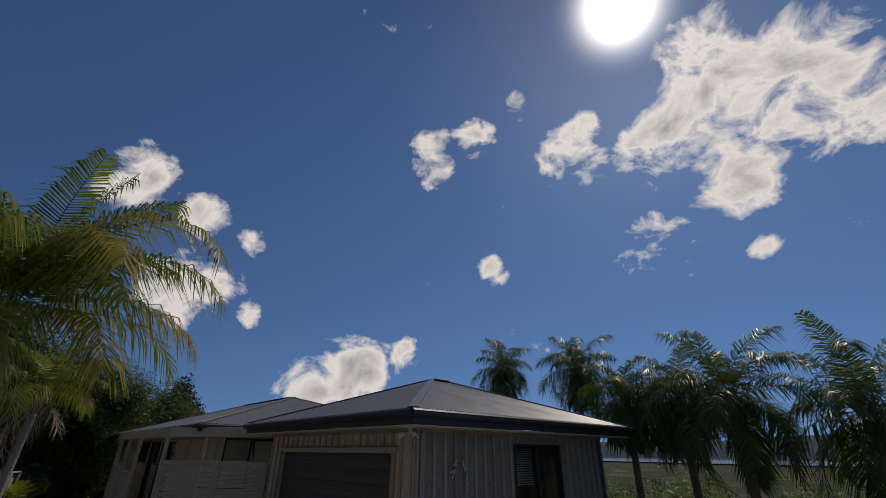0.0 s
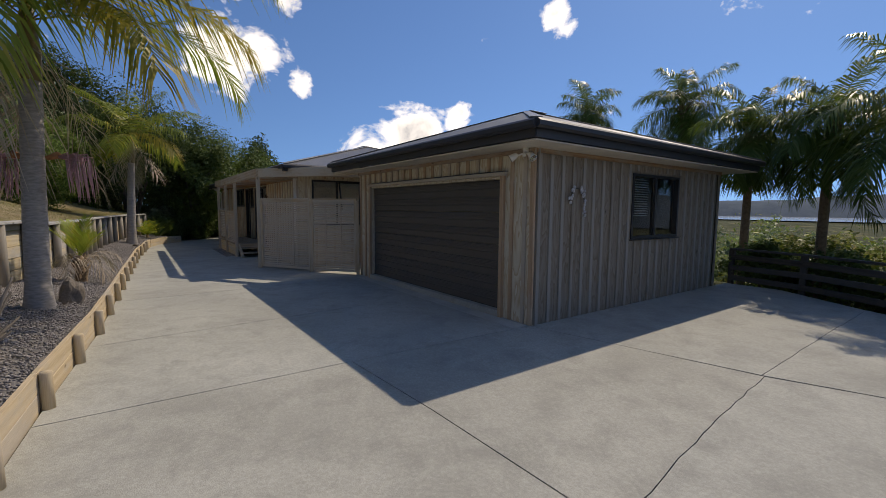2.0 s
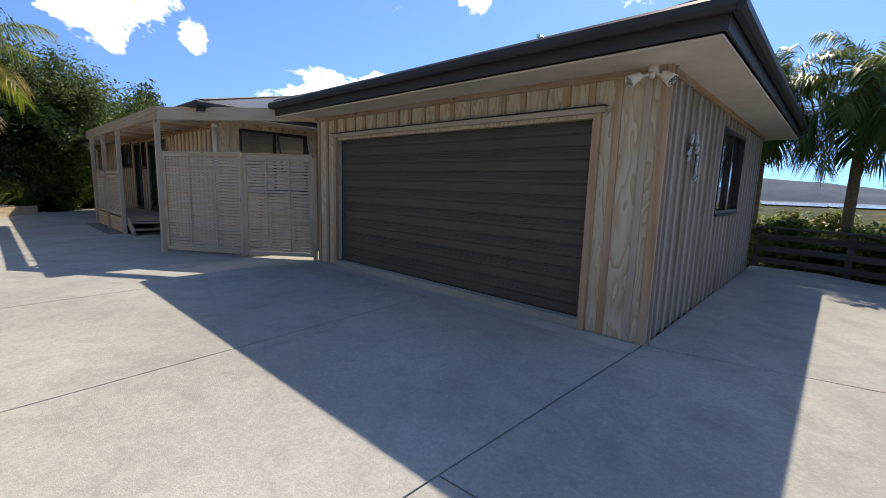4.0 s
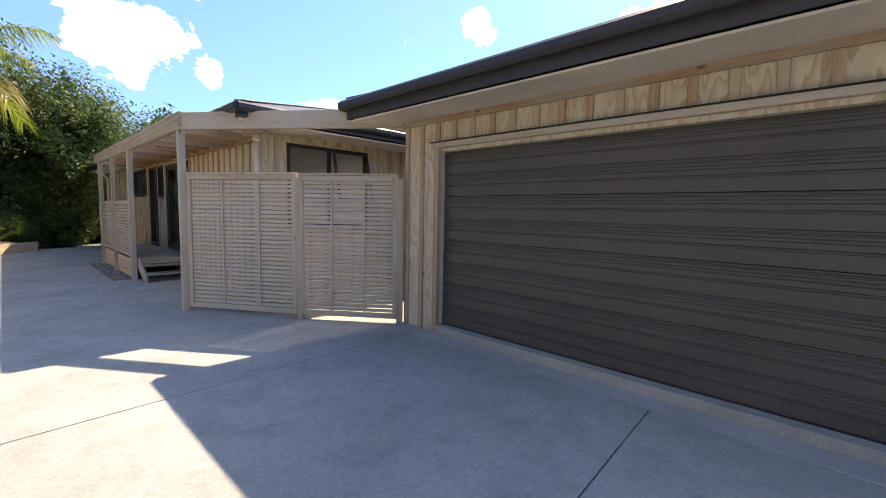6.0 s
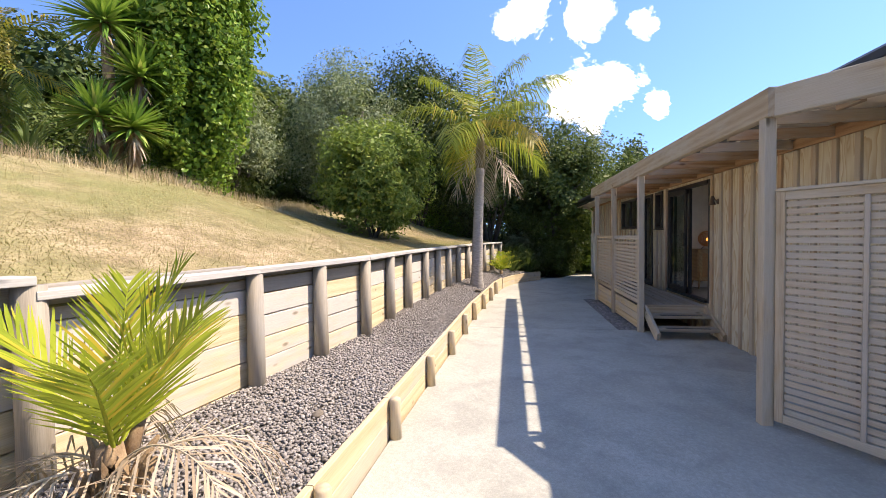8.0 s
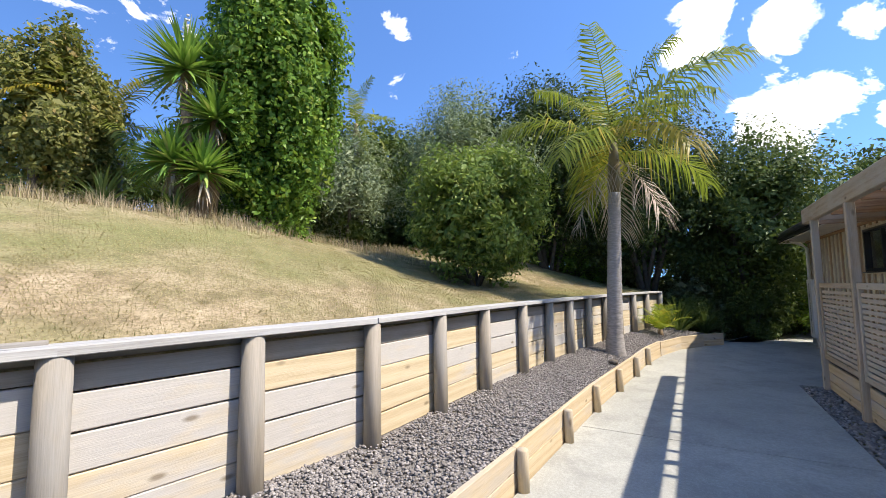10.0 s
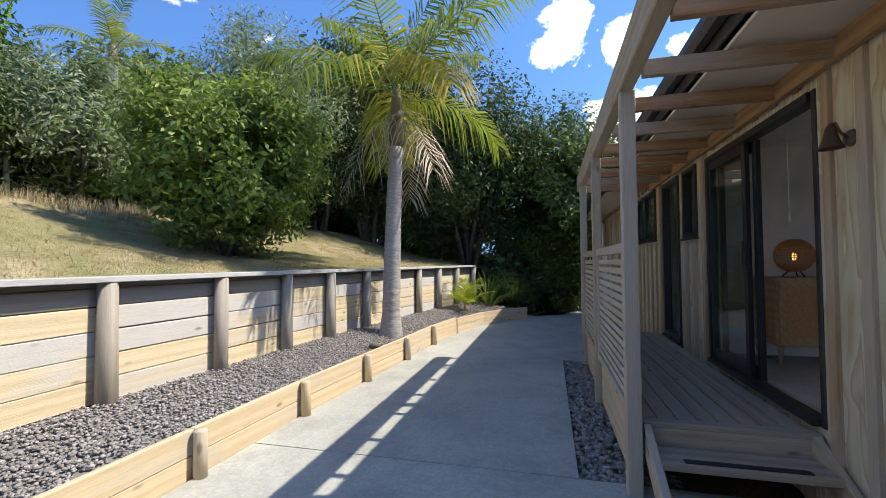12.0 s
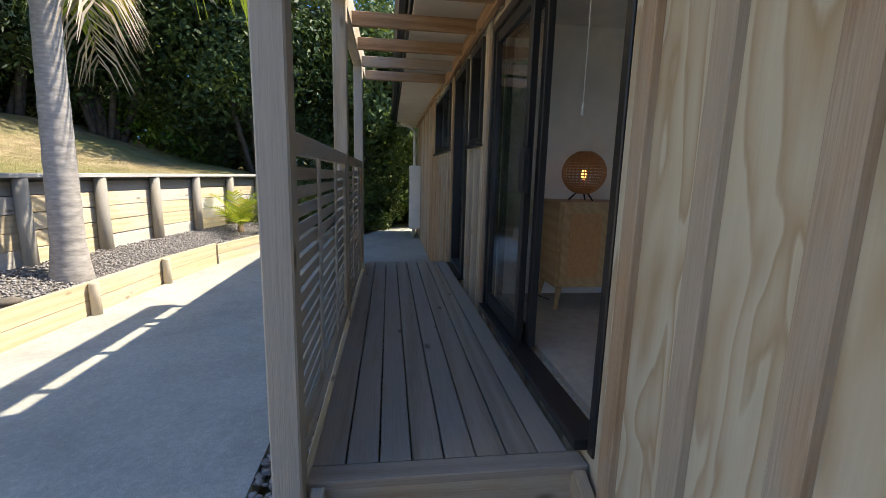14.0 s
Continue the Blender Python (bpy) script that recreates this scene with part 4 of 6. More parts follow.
window("window_house_east", 5.885, 7.465, 1.10, 2.45, HX, "dark aluminium house window with open awning sash", 2, axis="y")
window("window_small", W1[0], W1[1], 1.62, 2.40, HY, "narrow dark aluminium window", 1)
window("window_far", W2[0], W2[1], 1.67, 2.42, HY, "dark aluminium pair of windows", 2)
window("door_far", S2[0], S2[1], 0.38, 2.40, HY, "dark aluminium glazed door to the deck", 1, 0.06)

slider = thing("door_slider", (-17.6, HY, 0.38), "dark aluminium sliding door standing half open", "sliding door", kind="structure")
z0, z1 = 0.38, 2.38
for a, b, w_, h_ in [((S1[0] + 0.03, HY + 0.03, z0), (S1[0] + 0.03, HY + 0.03, z1), 0.05, 0.09), ((S1[1] - 0.03, HY + 0.03, z0), (S1[1] - 0.03, HY + 0.03, z1), 0.045, 0.07)]:
    bar("frame", a, b, w_, h_, M_frame, slider, up=(0, 1, 0))
bar("frame", (S1[0] + 0.06, HY + 0.03, z1 - 0.03), (S1[1] - 0.06, HY + 0.03, z1 - 0.03), 0.10, 0.06, M_frame, slider)
bar("track", (S1[0] + 0.06, HY + 0.01, z0 + 0.02), (S1[1] - 0.06, HY + 0.01, z0 + 0.02), 0.12, 0.04, M_frame, slider)
for nm, xa, xb, dy in (("fixed_sash", S1[0] + 0.06, -17.66, 0.0), ("sliding_sash", S1[0] + 0.16, -17.60, 0.055)):
    sash = panel(nm, (xa, HY + dy, z0 + 0.04), (xa + 0.055, HY + dy + 0.04, z1 - 0.06), M_frame, slider)
    bar("stile", (xb - 0.03, HY + dy + 0.02, z0 + 0.04), (xb - 0.03, HY + dy + 0.02, z1 - 0.06), 0.06, 0.04, M_frame, sash, up=(0, 1, 0))
    for zz in (z0 + 0.09, z1 - 0.09):
        bar("rail", (xa + 0.05, HY + dy + 0.02, zz), (xb - 0.05, HY + dy + 0.02, zz), 0.035, 0.09, M_frame, sash)
    g = panel("pane", (xa + 0.05, HY + dy + 0.017, z0 + 0.12), (xb - 0.05, HY + dy + 0.023, z1 - 0.12), M_glass, sash)
    g.visible_shadow = False
bar("handle", (-17.62, HY - 0.02, 1.28), (-17.62, HY - 0.02, 1.52), 0.05, 0.05, M_black, slider, bev=0.015, label="black lever handle plate")

# ---------------------------------------------------------------- room behind the slider
RX0, RX1, RY1 = -18.72, -13.2, 13.4
for nm, lo, hi, mt, lb, ct in [
    ("floor_room", (RX0, HY + 0.12, 0.30), (RX1, RY1, 0.41), M_carpet, "beige carpet floor of the room", "floor"),
    ("wall_room_west", (RX0 - 0.1, HY + 0.12, 0.30), (RX0, RY1, 2.62), M_wall_in, "cream plastered inside wall", "wall"),
    ("wall_room_east", (RX1 + 0.005, HY + 0.13, 0.30), (RX1 + 0.04, 5.87, 2.62), M_wall_in, "cream plastered inside wall", "wall"),
    ("ceiling_room", (HX2 + 0.13, HY + 0.13, 2.50), (HX - 0.13, 13.4, 2.56), M_wall_in, "white plastered ceiling", "ceiling"),
    ("floor_house", (HX2 + 0.13, HY + 0.13, 0.29), (RX0 - 0.11, 13.4, 0.39), M_carpet, "carpeted floor of the rooms beyond", "floor"),
]:
    tagged(panel(nm, lo, hi, mt), lb, ct, kind="structure")

# ---------------------------------------------------------------- lawn over the retained bank
lv, lf = [], []
lxs = list(np.arange(10.0, -27.0, -0.4))
lds = [-0.03, 0.05, 0.2, 0.45, 0.8, 1.3, 1.8, 2.6, 3.4, 4.2, 5.8, 8.0, 11.0, 15.0]


def lawn_z(x, y):
    d = wall_y(x) - y
    return bank(x, d) + 0.05 * noise.noise(Vector((x * 0.3, y * 0.3, 0))) * smooth01(d)


for x in lxs:
    for d in lds:
        y = wall_y(x) - d
        lv.append((x, y, lawn_z(x, y)))
k = len(lds)
for i in range(len(lxs) - 1):
    for j in range(k - 1):
        a = i * k + j
        lf.append((a, a + k, a + k + 1, a + 1))
tagged(new("lawn", mesh("lawn", lv, lf, M_lawn, True)), "dry brown lawn sloping up behind the wall", "lawn", kind="structure")

rng = np.random.default_rng(21)
n = 300000
gx = rng.uniform(-25.0, -7.0, n)
gd = np.abs(rng.normal(0, 2.6, n)) + 0.02
gy = np.array([wall_y(x) for x in gx]) - gd
keep = gd < 9
gx, gy = gx[keep], gy[keep]
gz = np.array([lawn_z(a, b) for a, b in zip(gx, gy)])
n = len(gx)
hgt = rng.uniform(0.005, 0.013, n) * (1 + 1.2 * (rng.random(n) < 0.04))
an = rng.uniform(0, math.tau, n)
dx, dy = np.cos(an), np.sin(an)
wd = rng.uniform(0.0022, 0.0048, n)
p0 = np.stack([gx - dy * wd, gy + dx * wd, gz - 0.005], 1)
p1 = np.stack([gx + dy * wd, gy - dx * wd, gz - 0.005], 1)
lean = rng.uniform(0.3, 2.2, n)
p2 = np.stack([gx + dx * hgt * lean, gy + dy * hgt * lean, gz + hgt], 1)
fast("grass", np.stack([p0, p1, p2], 1).reshape(-1, 3), np.arange(3 * n).reshape(-1, 3), M_grass, "short dry grass with green tufts on the lawn", "grass")

# long straw along the foot of the trees
n = 9000
gx = rng.uniform(-23.0, -11.5, n)
gx += 0.35 * np.sin(gx * 9.0)
gd = 4.3 + 0.35 * np.sin(gx * 1.7) + rng.normal(0, 0.30, n)
gy = np.array([wall_y(x) for x in gx]) - gd
gz = np.array([lawn_z(a, b) for a, b in zip(gx, gy)])
hgt = rng.uniform(0.06, 0.26, n) * (0.6 + 0.5 * np.abs(np.sin(gx * 5.0)))
an = rng.uniform(0, math.tau, n)
dx, dy = np.cos(an), np.sin(an)
wd = rng.uniform(0.003, 0.006, n)
lean = rng.uniform(0.1, 0.7, n)
p0 = np.stack([gx - dy * wd, gy + dx * wd, gz - 0.02], 1)
p1 = np.stack([gx + dy * wd, gy - dx * wd, gz - 0.02], 1)
p2 = np.stack([gx + dx * hgt * lean, gy + dy * hgt * lean, gz + hgt], 1)
fast("long_grass", np.stack([p0, p1, p2], 1).reshape(-1, 3), np.arange(3 * n).reshape(-1, 3), M_straw, "long pale straw at the top of the lawn", "grass")

# ---------------------------------------------------------------- pergola
PY, PZ0, PZ1 = 4.42, 2.455, 2.69
pergola = thing("pergola", (-16.7, PY, G), "weathered grey timber pergola with bare rafters", "pergola")
POSTS = {"p": (-13.22, 4.43), "a": (-16.69, 4.43), "b": (-18.49, 4.42), "c": (-20.20, 4.42)}
for x, y in POSTS.values():
    bar("post", (x, y, G), (x, y, PZ0), 0.092, 0.092, M_pergola, pergola, bev=0.006, up=(0, 1, 0))
bar("beam", (-13.12, PY, (PZ0 + PZ1) / 2), (-16.9, PY, (PZ0 + PZ1) / 2), 0.09, PZ1 - PZ0, M_pergola, pergola, bev=0.008)
bar("beam", (-16.905, PY, (PZ0 + PZ1) / 2), (-20.75, PY, (PZ0 + PZ1) / 2), 0.09, PZ1 - PZ0, M_pergola, pergola, bev=0.008)
bar("beam", (-13.16, PY + 0.03, (PZ0 + PZ1) / 2 - 0.004), (GX0 + 0.02, GY0 - 0.05, (PZ0 + PZ1) / 2 - 0.004), 0.09, PZ1 - PZ0, M_pergola, pergola, bev=0.008)
x = -13.35
while x > -20.8:
    bar("rafter", (x, PY + 0.05, 2.485), (x, HY - 0.055, 2.485), 0.045, 0.10, M_rafter, pergola)
    x -= 0.612
for k_ in range(2):
    f = 0.18 + 0.22 * k_
    xx, yy = -13.16 + f * (GX0 + 13.18), PY + f * (GY0 - PY)
    bar("rafter", (xx - 0.05, yy + 0.02, 2.485), (HX + 0.06, yy + 0.02, 2.485), 0.045, 0.10, M_rafter, pergola)
bar("ledger", (-13.1, HY - 0.05, 2.47), (-20.75, HY - 0.05, 2.47), 0.04, 0.10, M_rafter, pergola)

# ---------------------------------------------------------------- slatted screens
def screen(name, a, b, z0, z1, bays, slat, pitch, label, wide=0.045, post=True):
    a, b = Vector((*a, 0)), Vector((*b, 0))
    s = thing(name, ((a + b) / 2 + Vector((0, 0, z0))), label, "screen", "slatted timber screens")
    d = (b - a).normalized()
    nrm = Vector((-d.y, d.x, 0))
    L = (b - a).length
    for u in (0.03, L - 0.03):
        p = a + d * u
        bar("stile", (p.x, p.y, z0), (p.x, p.y, z1), 0.065, 0.05, M_pergola, s, up=tuple(nrm))
    for z in (z0 + 0.035, z1 - 0.035):
        p, q = a + d * 0.065, b - d * 0.065
        bar("rail", (p.x, p.y, z), (q.x, q.y, z), 0.05, 0.07, M_pergola, s)
    for k in range(1, bays):
        p = a + d * (L * k / bays) - nrm * 0.018
        bar("mullion", (p.x, p.y, z0 + 0.07), (p.x, p.y, z1 - 0.07), 0.032, 0.014, M_slat, s, up=tuple(nrm))
    z = z0 + 0.10
    p, q = a + d * 0.062 + nrm * 0.002, b - d * 0.062 + nrm * 0.002
    i = 0
    while z < z1 - 0.09:
        jig = 0.0025 * math.sin(i * 5.1 + L * 7)
        bar("slat", (p.x, p.y, z + jig), (q.x, q.y, z - jig), 0.011, slat, M_slat, s, bev=0.002)
        z += pitch
        i += 1
    if z1 > 1.6:
        bar("cap", (a.x, a.y, z1 + 0.014), (b.x, b.y, z1 + 0.014), 0.075, 0.026, M_pergola, s)
    return s


s1 = screen("screen", (-13.16, 4.48), (-11.73, 5.39), -0.04, 1.845, 3, 0.044, 0.058, "weathered horizontal slat privacy screen under the pergola")
s2 = screen("screen", (-11.70, 5.41), (-10.62, 6.22), -0.04, 1.835, 3, 0.044, 0.058, "weathered horizontal slat gate beside the garage")
for p_, h_ in (((-11.715, 5.40), 1.80), ((-10.60, 6.24), 1.80)):
    tagged(bar("screen_post", (*p_, G), (*p_, h_), 0.075, 0.075, M_pergola, None, up=(0.54, 0.84, 0)), "short weathered post holding the slatted screens", "post", "screen posts")
screen("rail_screen", (-16.74, 4.43), (-18.44, 4.43), 0.36, 1.49, 3, 0.045, 0.064, "weathered slatted deck balustrade panel")
screen("rail_screen", (-18.54, 4.43), (-20.15, 4.43), 0.36, 1.49, 3, 0.045, 0.064, "weathered slatted deck balustrade panel")

# ---------------------------------------------------------------- deck and steps
DZ = 0.345
deck = thing("deck", (-18.5, 5.0, G), "narrow weathered timber deck along the house", "deck")
for k_ in range(8):
    y = 4.535 + 0.1185 * k_
    bar("deck_board", (-16.80, y, DZ - 0.0165), (-20.36, y, DZ - 0.0165), 0.112, 0.033, M_deck, deck, bev=0.003)
bar("nosing", (-16.755, 4.475, DZ - 0.0165), (-16.755, 5.46, DZ - 0.0165), 0.085, 0.034, M_deck, deck)
bar("fascia_board", (-16.735, 4.475, 0.235), (-16.735, 5.46, 0.235), 0.035, 0.175, M_pergola, deck)
for k_ in range(3):
    bar("skirt_board", (-16.76, 4.455, G + 0.075 + 0.13 * k_), (-20.36, 4.455, G + 0.075 + 0.13 * k_), 0.03, 0.122, M_pine, deck)
bar("skirt_board", (-20.375, 4.45, 0.1), (-20.375, 5.44, 0.1), 0.03, 0.38, M_pergola, deck)
bar("deck_bearer", (-16.9, 4.95, 0.22), (-20.3, 4.95, 0.22), 0.09, 0.17, M_post, deck)
bar("bearer_post", (-18.5, 4.95, G - 0.1), (-18.5, 4.95, 0.14), 0.09, 0.09, M_post, deck)

steps = thing("steps", (-16.4, 5.0, G), "open timber deck steps with black grip strips", "steps")
for y in (4.515, 5.425):
    bar("stringer", (-16.74, y, 0.26), (-16.10, y, -0.06), 0.045, 0.17, M_pergola, steps)
for x, z in ((-16.55, 0.195), (-16.28, 0.045)):
    bar("tread", (x, 4.54, z), (x, 5.40, z), 0.235, 0.045, M_deck, steps)
    bar("grip_strip", (x + 0.075, 4.66, z + 0.025), (x + 0.075, 5.28, z + 0.025), 0.05, 0.006, M_black, steps)

# ---------------------------------------------------------------- small fittings
pipe = thing("downpipe", (-12.93, 5.36, G), "white plastic downpipe at the house corner", "downpipe")
tube_part("pipe", [(-12.93, 5.36, G), (-12.93, 5.36, 2.42)], [0.042, 0.042], M_white, pipe, 14)
tube_part("collar", [(-12.93, 5.36, 2.40), (-12.93, 5.36, 2.47)], [0.055, 0.055], M_white, pipe, 14)
tube_part("elbow", [(-12.93, 5.36, 2.46), (-12.90, 5.28, 2.55), (-12.80, 5.10, 2.66)], [0.042, 0.042, 0.042], M_white, pipe, 12)
pipe2 = thing("downpipe", (-25.9, 5.38, G), "white downpipe and gutter return at the far end of the house", "downpipe")
tube_part("pipe", [(-25.9, 5.36, G), (-25.9, 5.36, 2.35), (-25.9, 5.25, 2.46), (-25.9, 5.02, 2.55)], [0.04] * 4, M_white, pipe2, 12)
meter = thing("meter_box", (-25.2, 5.38, 0.4), "pale grey metal utility box on the house wall", "utility box")
bm = bmesh.new()
add_box(bm, (-25.4, 5.20, 0.15), (-24.95, 5.44, 1.55))
bmesh.ops.bevel(bm, geom=bm.edges[:], offset=0.015, segments=2, affect="EDGES")
part("cabinet", bm, M_white, meter)
bar("door_seam", (-25.17, 5.196, 0.25), (-25.17, 5.196, 1.45), 0.006, 0.004, M_black, meter, up=(0, 1, 0))
tube_part("foot", [(-25.2, 5.3, G), (-25.2, 5.3, 0.16)], [0.03, 0.03], M_white, meter)

spot = thing("security_light", (GX1 - 0.02, GY0 - 0.02, 2.42), "white twin-head security floodlight under the soffit corner", "floodlight")
tube_part("base", [(GX1 - 0.10, GY0 - 0.06, 2.505), (GX1 - 0.10, GY0 - 0.06, 2.44)], [0.05, 0.045], M_white, spot, 16)
for dx_, dy_ in ((-0.11, -0.12), (0.12, -0.02)):
    c = Vector((GX1 - 0.10, GY0 - 0.06, 2.44))
    e = c + Vector((dx_, dy_, -0.05))
    tube_part("arm", [c, e], [0.014, 0.014], M_white, spot, 8)
    d = Vector((dx_, dy_, -0.10)).normalized()
    head = tube_part("lamp_head", [e - d * 0.05, e - d * 0.03, e + d * 0.03, e + d * 0.07], [0.028, 0.04, 0.05, 0.058], M_white, spot, 16)
    tube_part("lens", [e + d * 0.071, e + d * 0.076], [0.05, 0.045], M_glass, head, 16)
tube_part("sensor", [(GX1 - 0.10, GY0 - 0.08, 2.44), (GX1 - 0.10, GY0 - 0.10, 2.39)], [0.03, 0.022], M_white, spot, 12)

wl_ = thing("wall_lamp", (-16.40, HY - 0.02, 2.02), "bronze bell-shaped outdoor wall lamp", "wall lamp")
tube_part("backplate", [(-16.40, HY - 0.001, 2.0), (-16.40, HY - 0.02, 2.0)], [0.045, 0.038], M_rust, wl_, 18)
tube_part("arm", [(-16.40, HY - 0.015, 2.0), (-16.40, HY - 0.05, 2.03), (-16.40, HY - 0.075, 2.085), (-16.40, HY - 0.095, 2.08)], [0.008] * 4, M_rust, wl_, 8)
bm = bmesh.new()
add_tube(bm, [(-16.40, HY - 0.095, z) for z in (2.08, 2.06, 2.02, 1.98, 1.955, 1.948)], [0.008, 0.022, 0.030, 0.041, 0.056, 0.058], 20, cap=False)
bmesh.ops.solidify(bm, geom=bm.faces[:], thickness=0.003)
part("shade", bm, M_rust, wl_, smooth=True)

vent = thing("soffit_vent", (-22.4, 5.2, 2.57), "round white soffit light", "soffit light")
tube_part("rim", [(-22.4, 5.2, 2.58), (-22.4, 5.2, 2.565)], [0.06, 0.055], M_white, vent, 18)

wreath = thing("wreath", (GX1 + 0.04, 7.36, 1.75), "arched grey dried-flower garland hung on the wall", "wreath")
rw = random.Random(6)
bm = bmesh.new()
arc = [(7.30 + 0.20 * math.cos(a), 1.66 + 0.30 * math.sin(a)) for a in [math.radians(160 - 10 * i) for i in range(19)]]
add_tube(bm, [(GX1 + 0.04, y, z) for y, z in arc], [0.010] * len(arc), 6)
part("stem", bm, M_bark, wreath)
for i in range(34):
    y, z = arc[rw.randrange(len(arc))]
    bm = bmesh.new()
    bmesh.ops.create_icosphere(bm, subdivisions=1, radius=rw.uniform(0.018, 0.036))
    bmesh.ops.scale(bm, vec=(0.5, 1, 1), verts=bm.verts)
    part("bloom", bm, M_wreath, wreath, m=pose(GX1 + 0.055, y + rw.uniform(-0.045, 0.045), z + rw.uniform(-0.045, 0.045), rw.uniform(0, 90), rw.uniform(0, 40), rw.uniform(-30, 30)))

awn = thing("awning_sash", (HX + 0.1, 7.1, 2.3), "awning window sash propped open", "window sash")
for a, b in (((HX + 0.05, 6.72, 2.40), (HX + 0.26, 6.72, 1.55)), ((HX + 0.05, 7.41, 2.40), (HX + 0.26, 7.41, 1.55)), ((HX + 0.05, 6.75, 2.39), (HX + 0.05, 7.38, 2.39)), ((HX + 0.255, 6.75, 1.57), (HX + 0.255, 7.38, 1.57))):
    bar("sash_rail", a, b, 0.045, 0.03, M_frame, awn)

# ---------------------------------------------------------------- furniture in the room
cab = thing("cabinet", (-18.47, 6.30, 0.41), "light oak cabinet with woven cane doors on splayed legs", "cabinet")
cx0, cx1, cy0, cy1, cz0, cz1 = -18.69, -18.27, 5.93, 6.67, 0.58, 1.20
bm = bmesh.new()
add_box(bm, (cx0, cy0, cz0), (cx1, cy1, cz1))
bmesh.ops.bevel(bm, geom=bm.edges[:], offset=0.008, segments=2, affect="EDGES")
part("body", bm, M_oak, cab)
for k_ in range(2):
    y0_, y1_ = cy0 + 0.03 + k_ * 0.345, cy0 + 0.365 + k_ * 0.345
    dr = panel("door", (cx1 - 0.002, y0_, cz0 + 0.03), (cx1 + 0.016, y1_, cz1 - 0.03), M_oak, cab)
    panel("cane_panel", (cx1 + 0.015, y0_ + 0.05, cz0 + 0.08), (cx1 + 0.019, y1_ - 0.05, cz1 - 0.08), M_rattan, dr, "woven cane inset")
    tube_part("knob", [(cx1 + 0.016, (y1_ - 0.02) if k_ == 0 else (y0_ + 0.02), 0.92), (cx1 + 0.035, (y1_ - 0.02) if k_ == 0 else (y0_ + 0.02), 0.92)], [0.008, 0.011], M_oak, dr, 10)
for lx_, ly_ in ((cx0 + 0.05, cy0 + 0.06), (cx1 - 0.05, cy0 + 0.06), (cx0 + 0.05, cy1 - 0.06), (cx1 - 0.05, cy1 - 0.06)):
    tube_part("leg", [(lx_, ly_, cz0 + 0.01), (lx_ + (0.03 if lx_ > -18.5 else -0.01), ly_ + (0.03 if ly_ > 6.3 else -0.03), 0.41)], [0.024, 0.014], M_oak, cab, 10)
tl = thing("table_lamp", (-18.44, 6.17, cz1), "round rattan table lamp with a glowing bulb on the cabinet", "lamp")
lc = Vector((-18.44, 6.17, cz1 + 0.205))
R = 0.155
for k_ in range(19):
    ph = math.radians(-72 + 8 * k_)
    ring = [(lc.x + R * math.cos(ph) * math.cos(a), lc.y + R * math.cos(ph) * math.sin(a), lc.z + R * math.sin(ph)) for a in [i * math.tau / 28 for i in range(29)]]
    tube_part("hoop", ring, [0.0055] * 29, M_rattan, tl, 6)
for k_ in range(30):
    a = k_ * math.tau / 30
    rib = [(lc.x + R * math.cos(p) * math.cos(a), lc.y + R * math.cos(p) * math.sin(a), lc.z + R * math.sin(p)) for p in [math.radians(-72 + 12 * i) for i in range(13)]]
    tube_part("rib", rib, [0.004] * 13, M_rattan, tl, 5)
for k_ in range(3):
    a = k_ * math.tau / 3 + 0.4
    tube_part("foot", [lc + Vector((0.05 * math.cos(a), 0.05 * math.sin(a), -0.15)), Vector((lc.x + 0.10 * math.cos(a), lc.y + 0.10 * math.sin(a), cz1 + 0.006))], [0.006, 0.006], M_black, tl, 8)
tube_part("bulb", [lc + Vector((0, 0, z)) for z in (-0.05, -0.03, 0.0, 0.02, 0.03)], [0.009, 0.016, 0.018, 0.012, 0.003], M_bulb, tl, 14)
cordt = thing("blind_cord", (-17.3, HY + 0.10, 1.9), "white blind cord hanging in the doorway", "cord")
tube_part("string", [(-17.27, HY + 0.12, 2.32), (-17.27, HY + 0.12, 1.68)], [0.002, 0.002], M_white, cordt, 6)
tube_part("toggle", [(-17.27, HY + 0.12, 1.69), (-17.27, HY + 0.12, 1.64)], [0.004, 0.008], M_white, cordt, 10)
flex = thing("power_cord", (-18.6, 6.1, 0.42), "black lamp flex running down to a wall socket", "power cord")
tube_part("flex", [(-18.70, 5.92, 0.75), (-18.66, 5.92, 0.55), (-18.60, 5.93, 0.43), (-18.5, 6.0, 0.42)], [0.004] * 4, M_black, flex, 6)

# ---------------------------------------------------------------- fence on the east edge
fence = thing("fence", (-2, 12, G), "low dark-stained post and rail fence at the drop", "fence")
FL = [(-4.66, 13.28), (-3.2, 12.95), (-1.6, 12.05), (0.1, 11.1), (2.0, 10.3), (4.2, 9.6), (6.6, 9.0)]
for (xa, ya), (xb, yb) in zip(FL, FL[1:]):
    for z in (0.03, 0.28, 0.53):
        bar("rail", (xa, ya, z), (xb, yb, z), 0.04, 0.12, M_fence, fence)
    bar("cap_rail", (xa, ya, 0.72), (xb, yb, 0.72), 0.13, 0.045, M_fence, fence)
for xa, ya in FL:
    bar("post", (xa, ya + 0.06, G - 0.5), (xa, ya + 0.06, 0.70), 0.11, 0.09, M_fence, fence, up=(0, 1, 0))

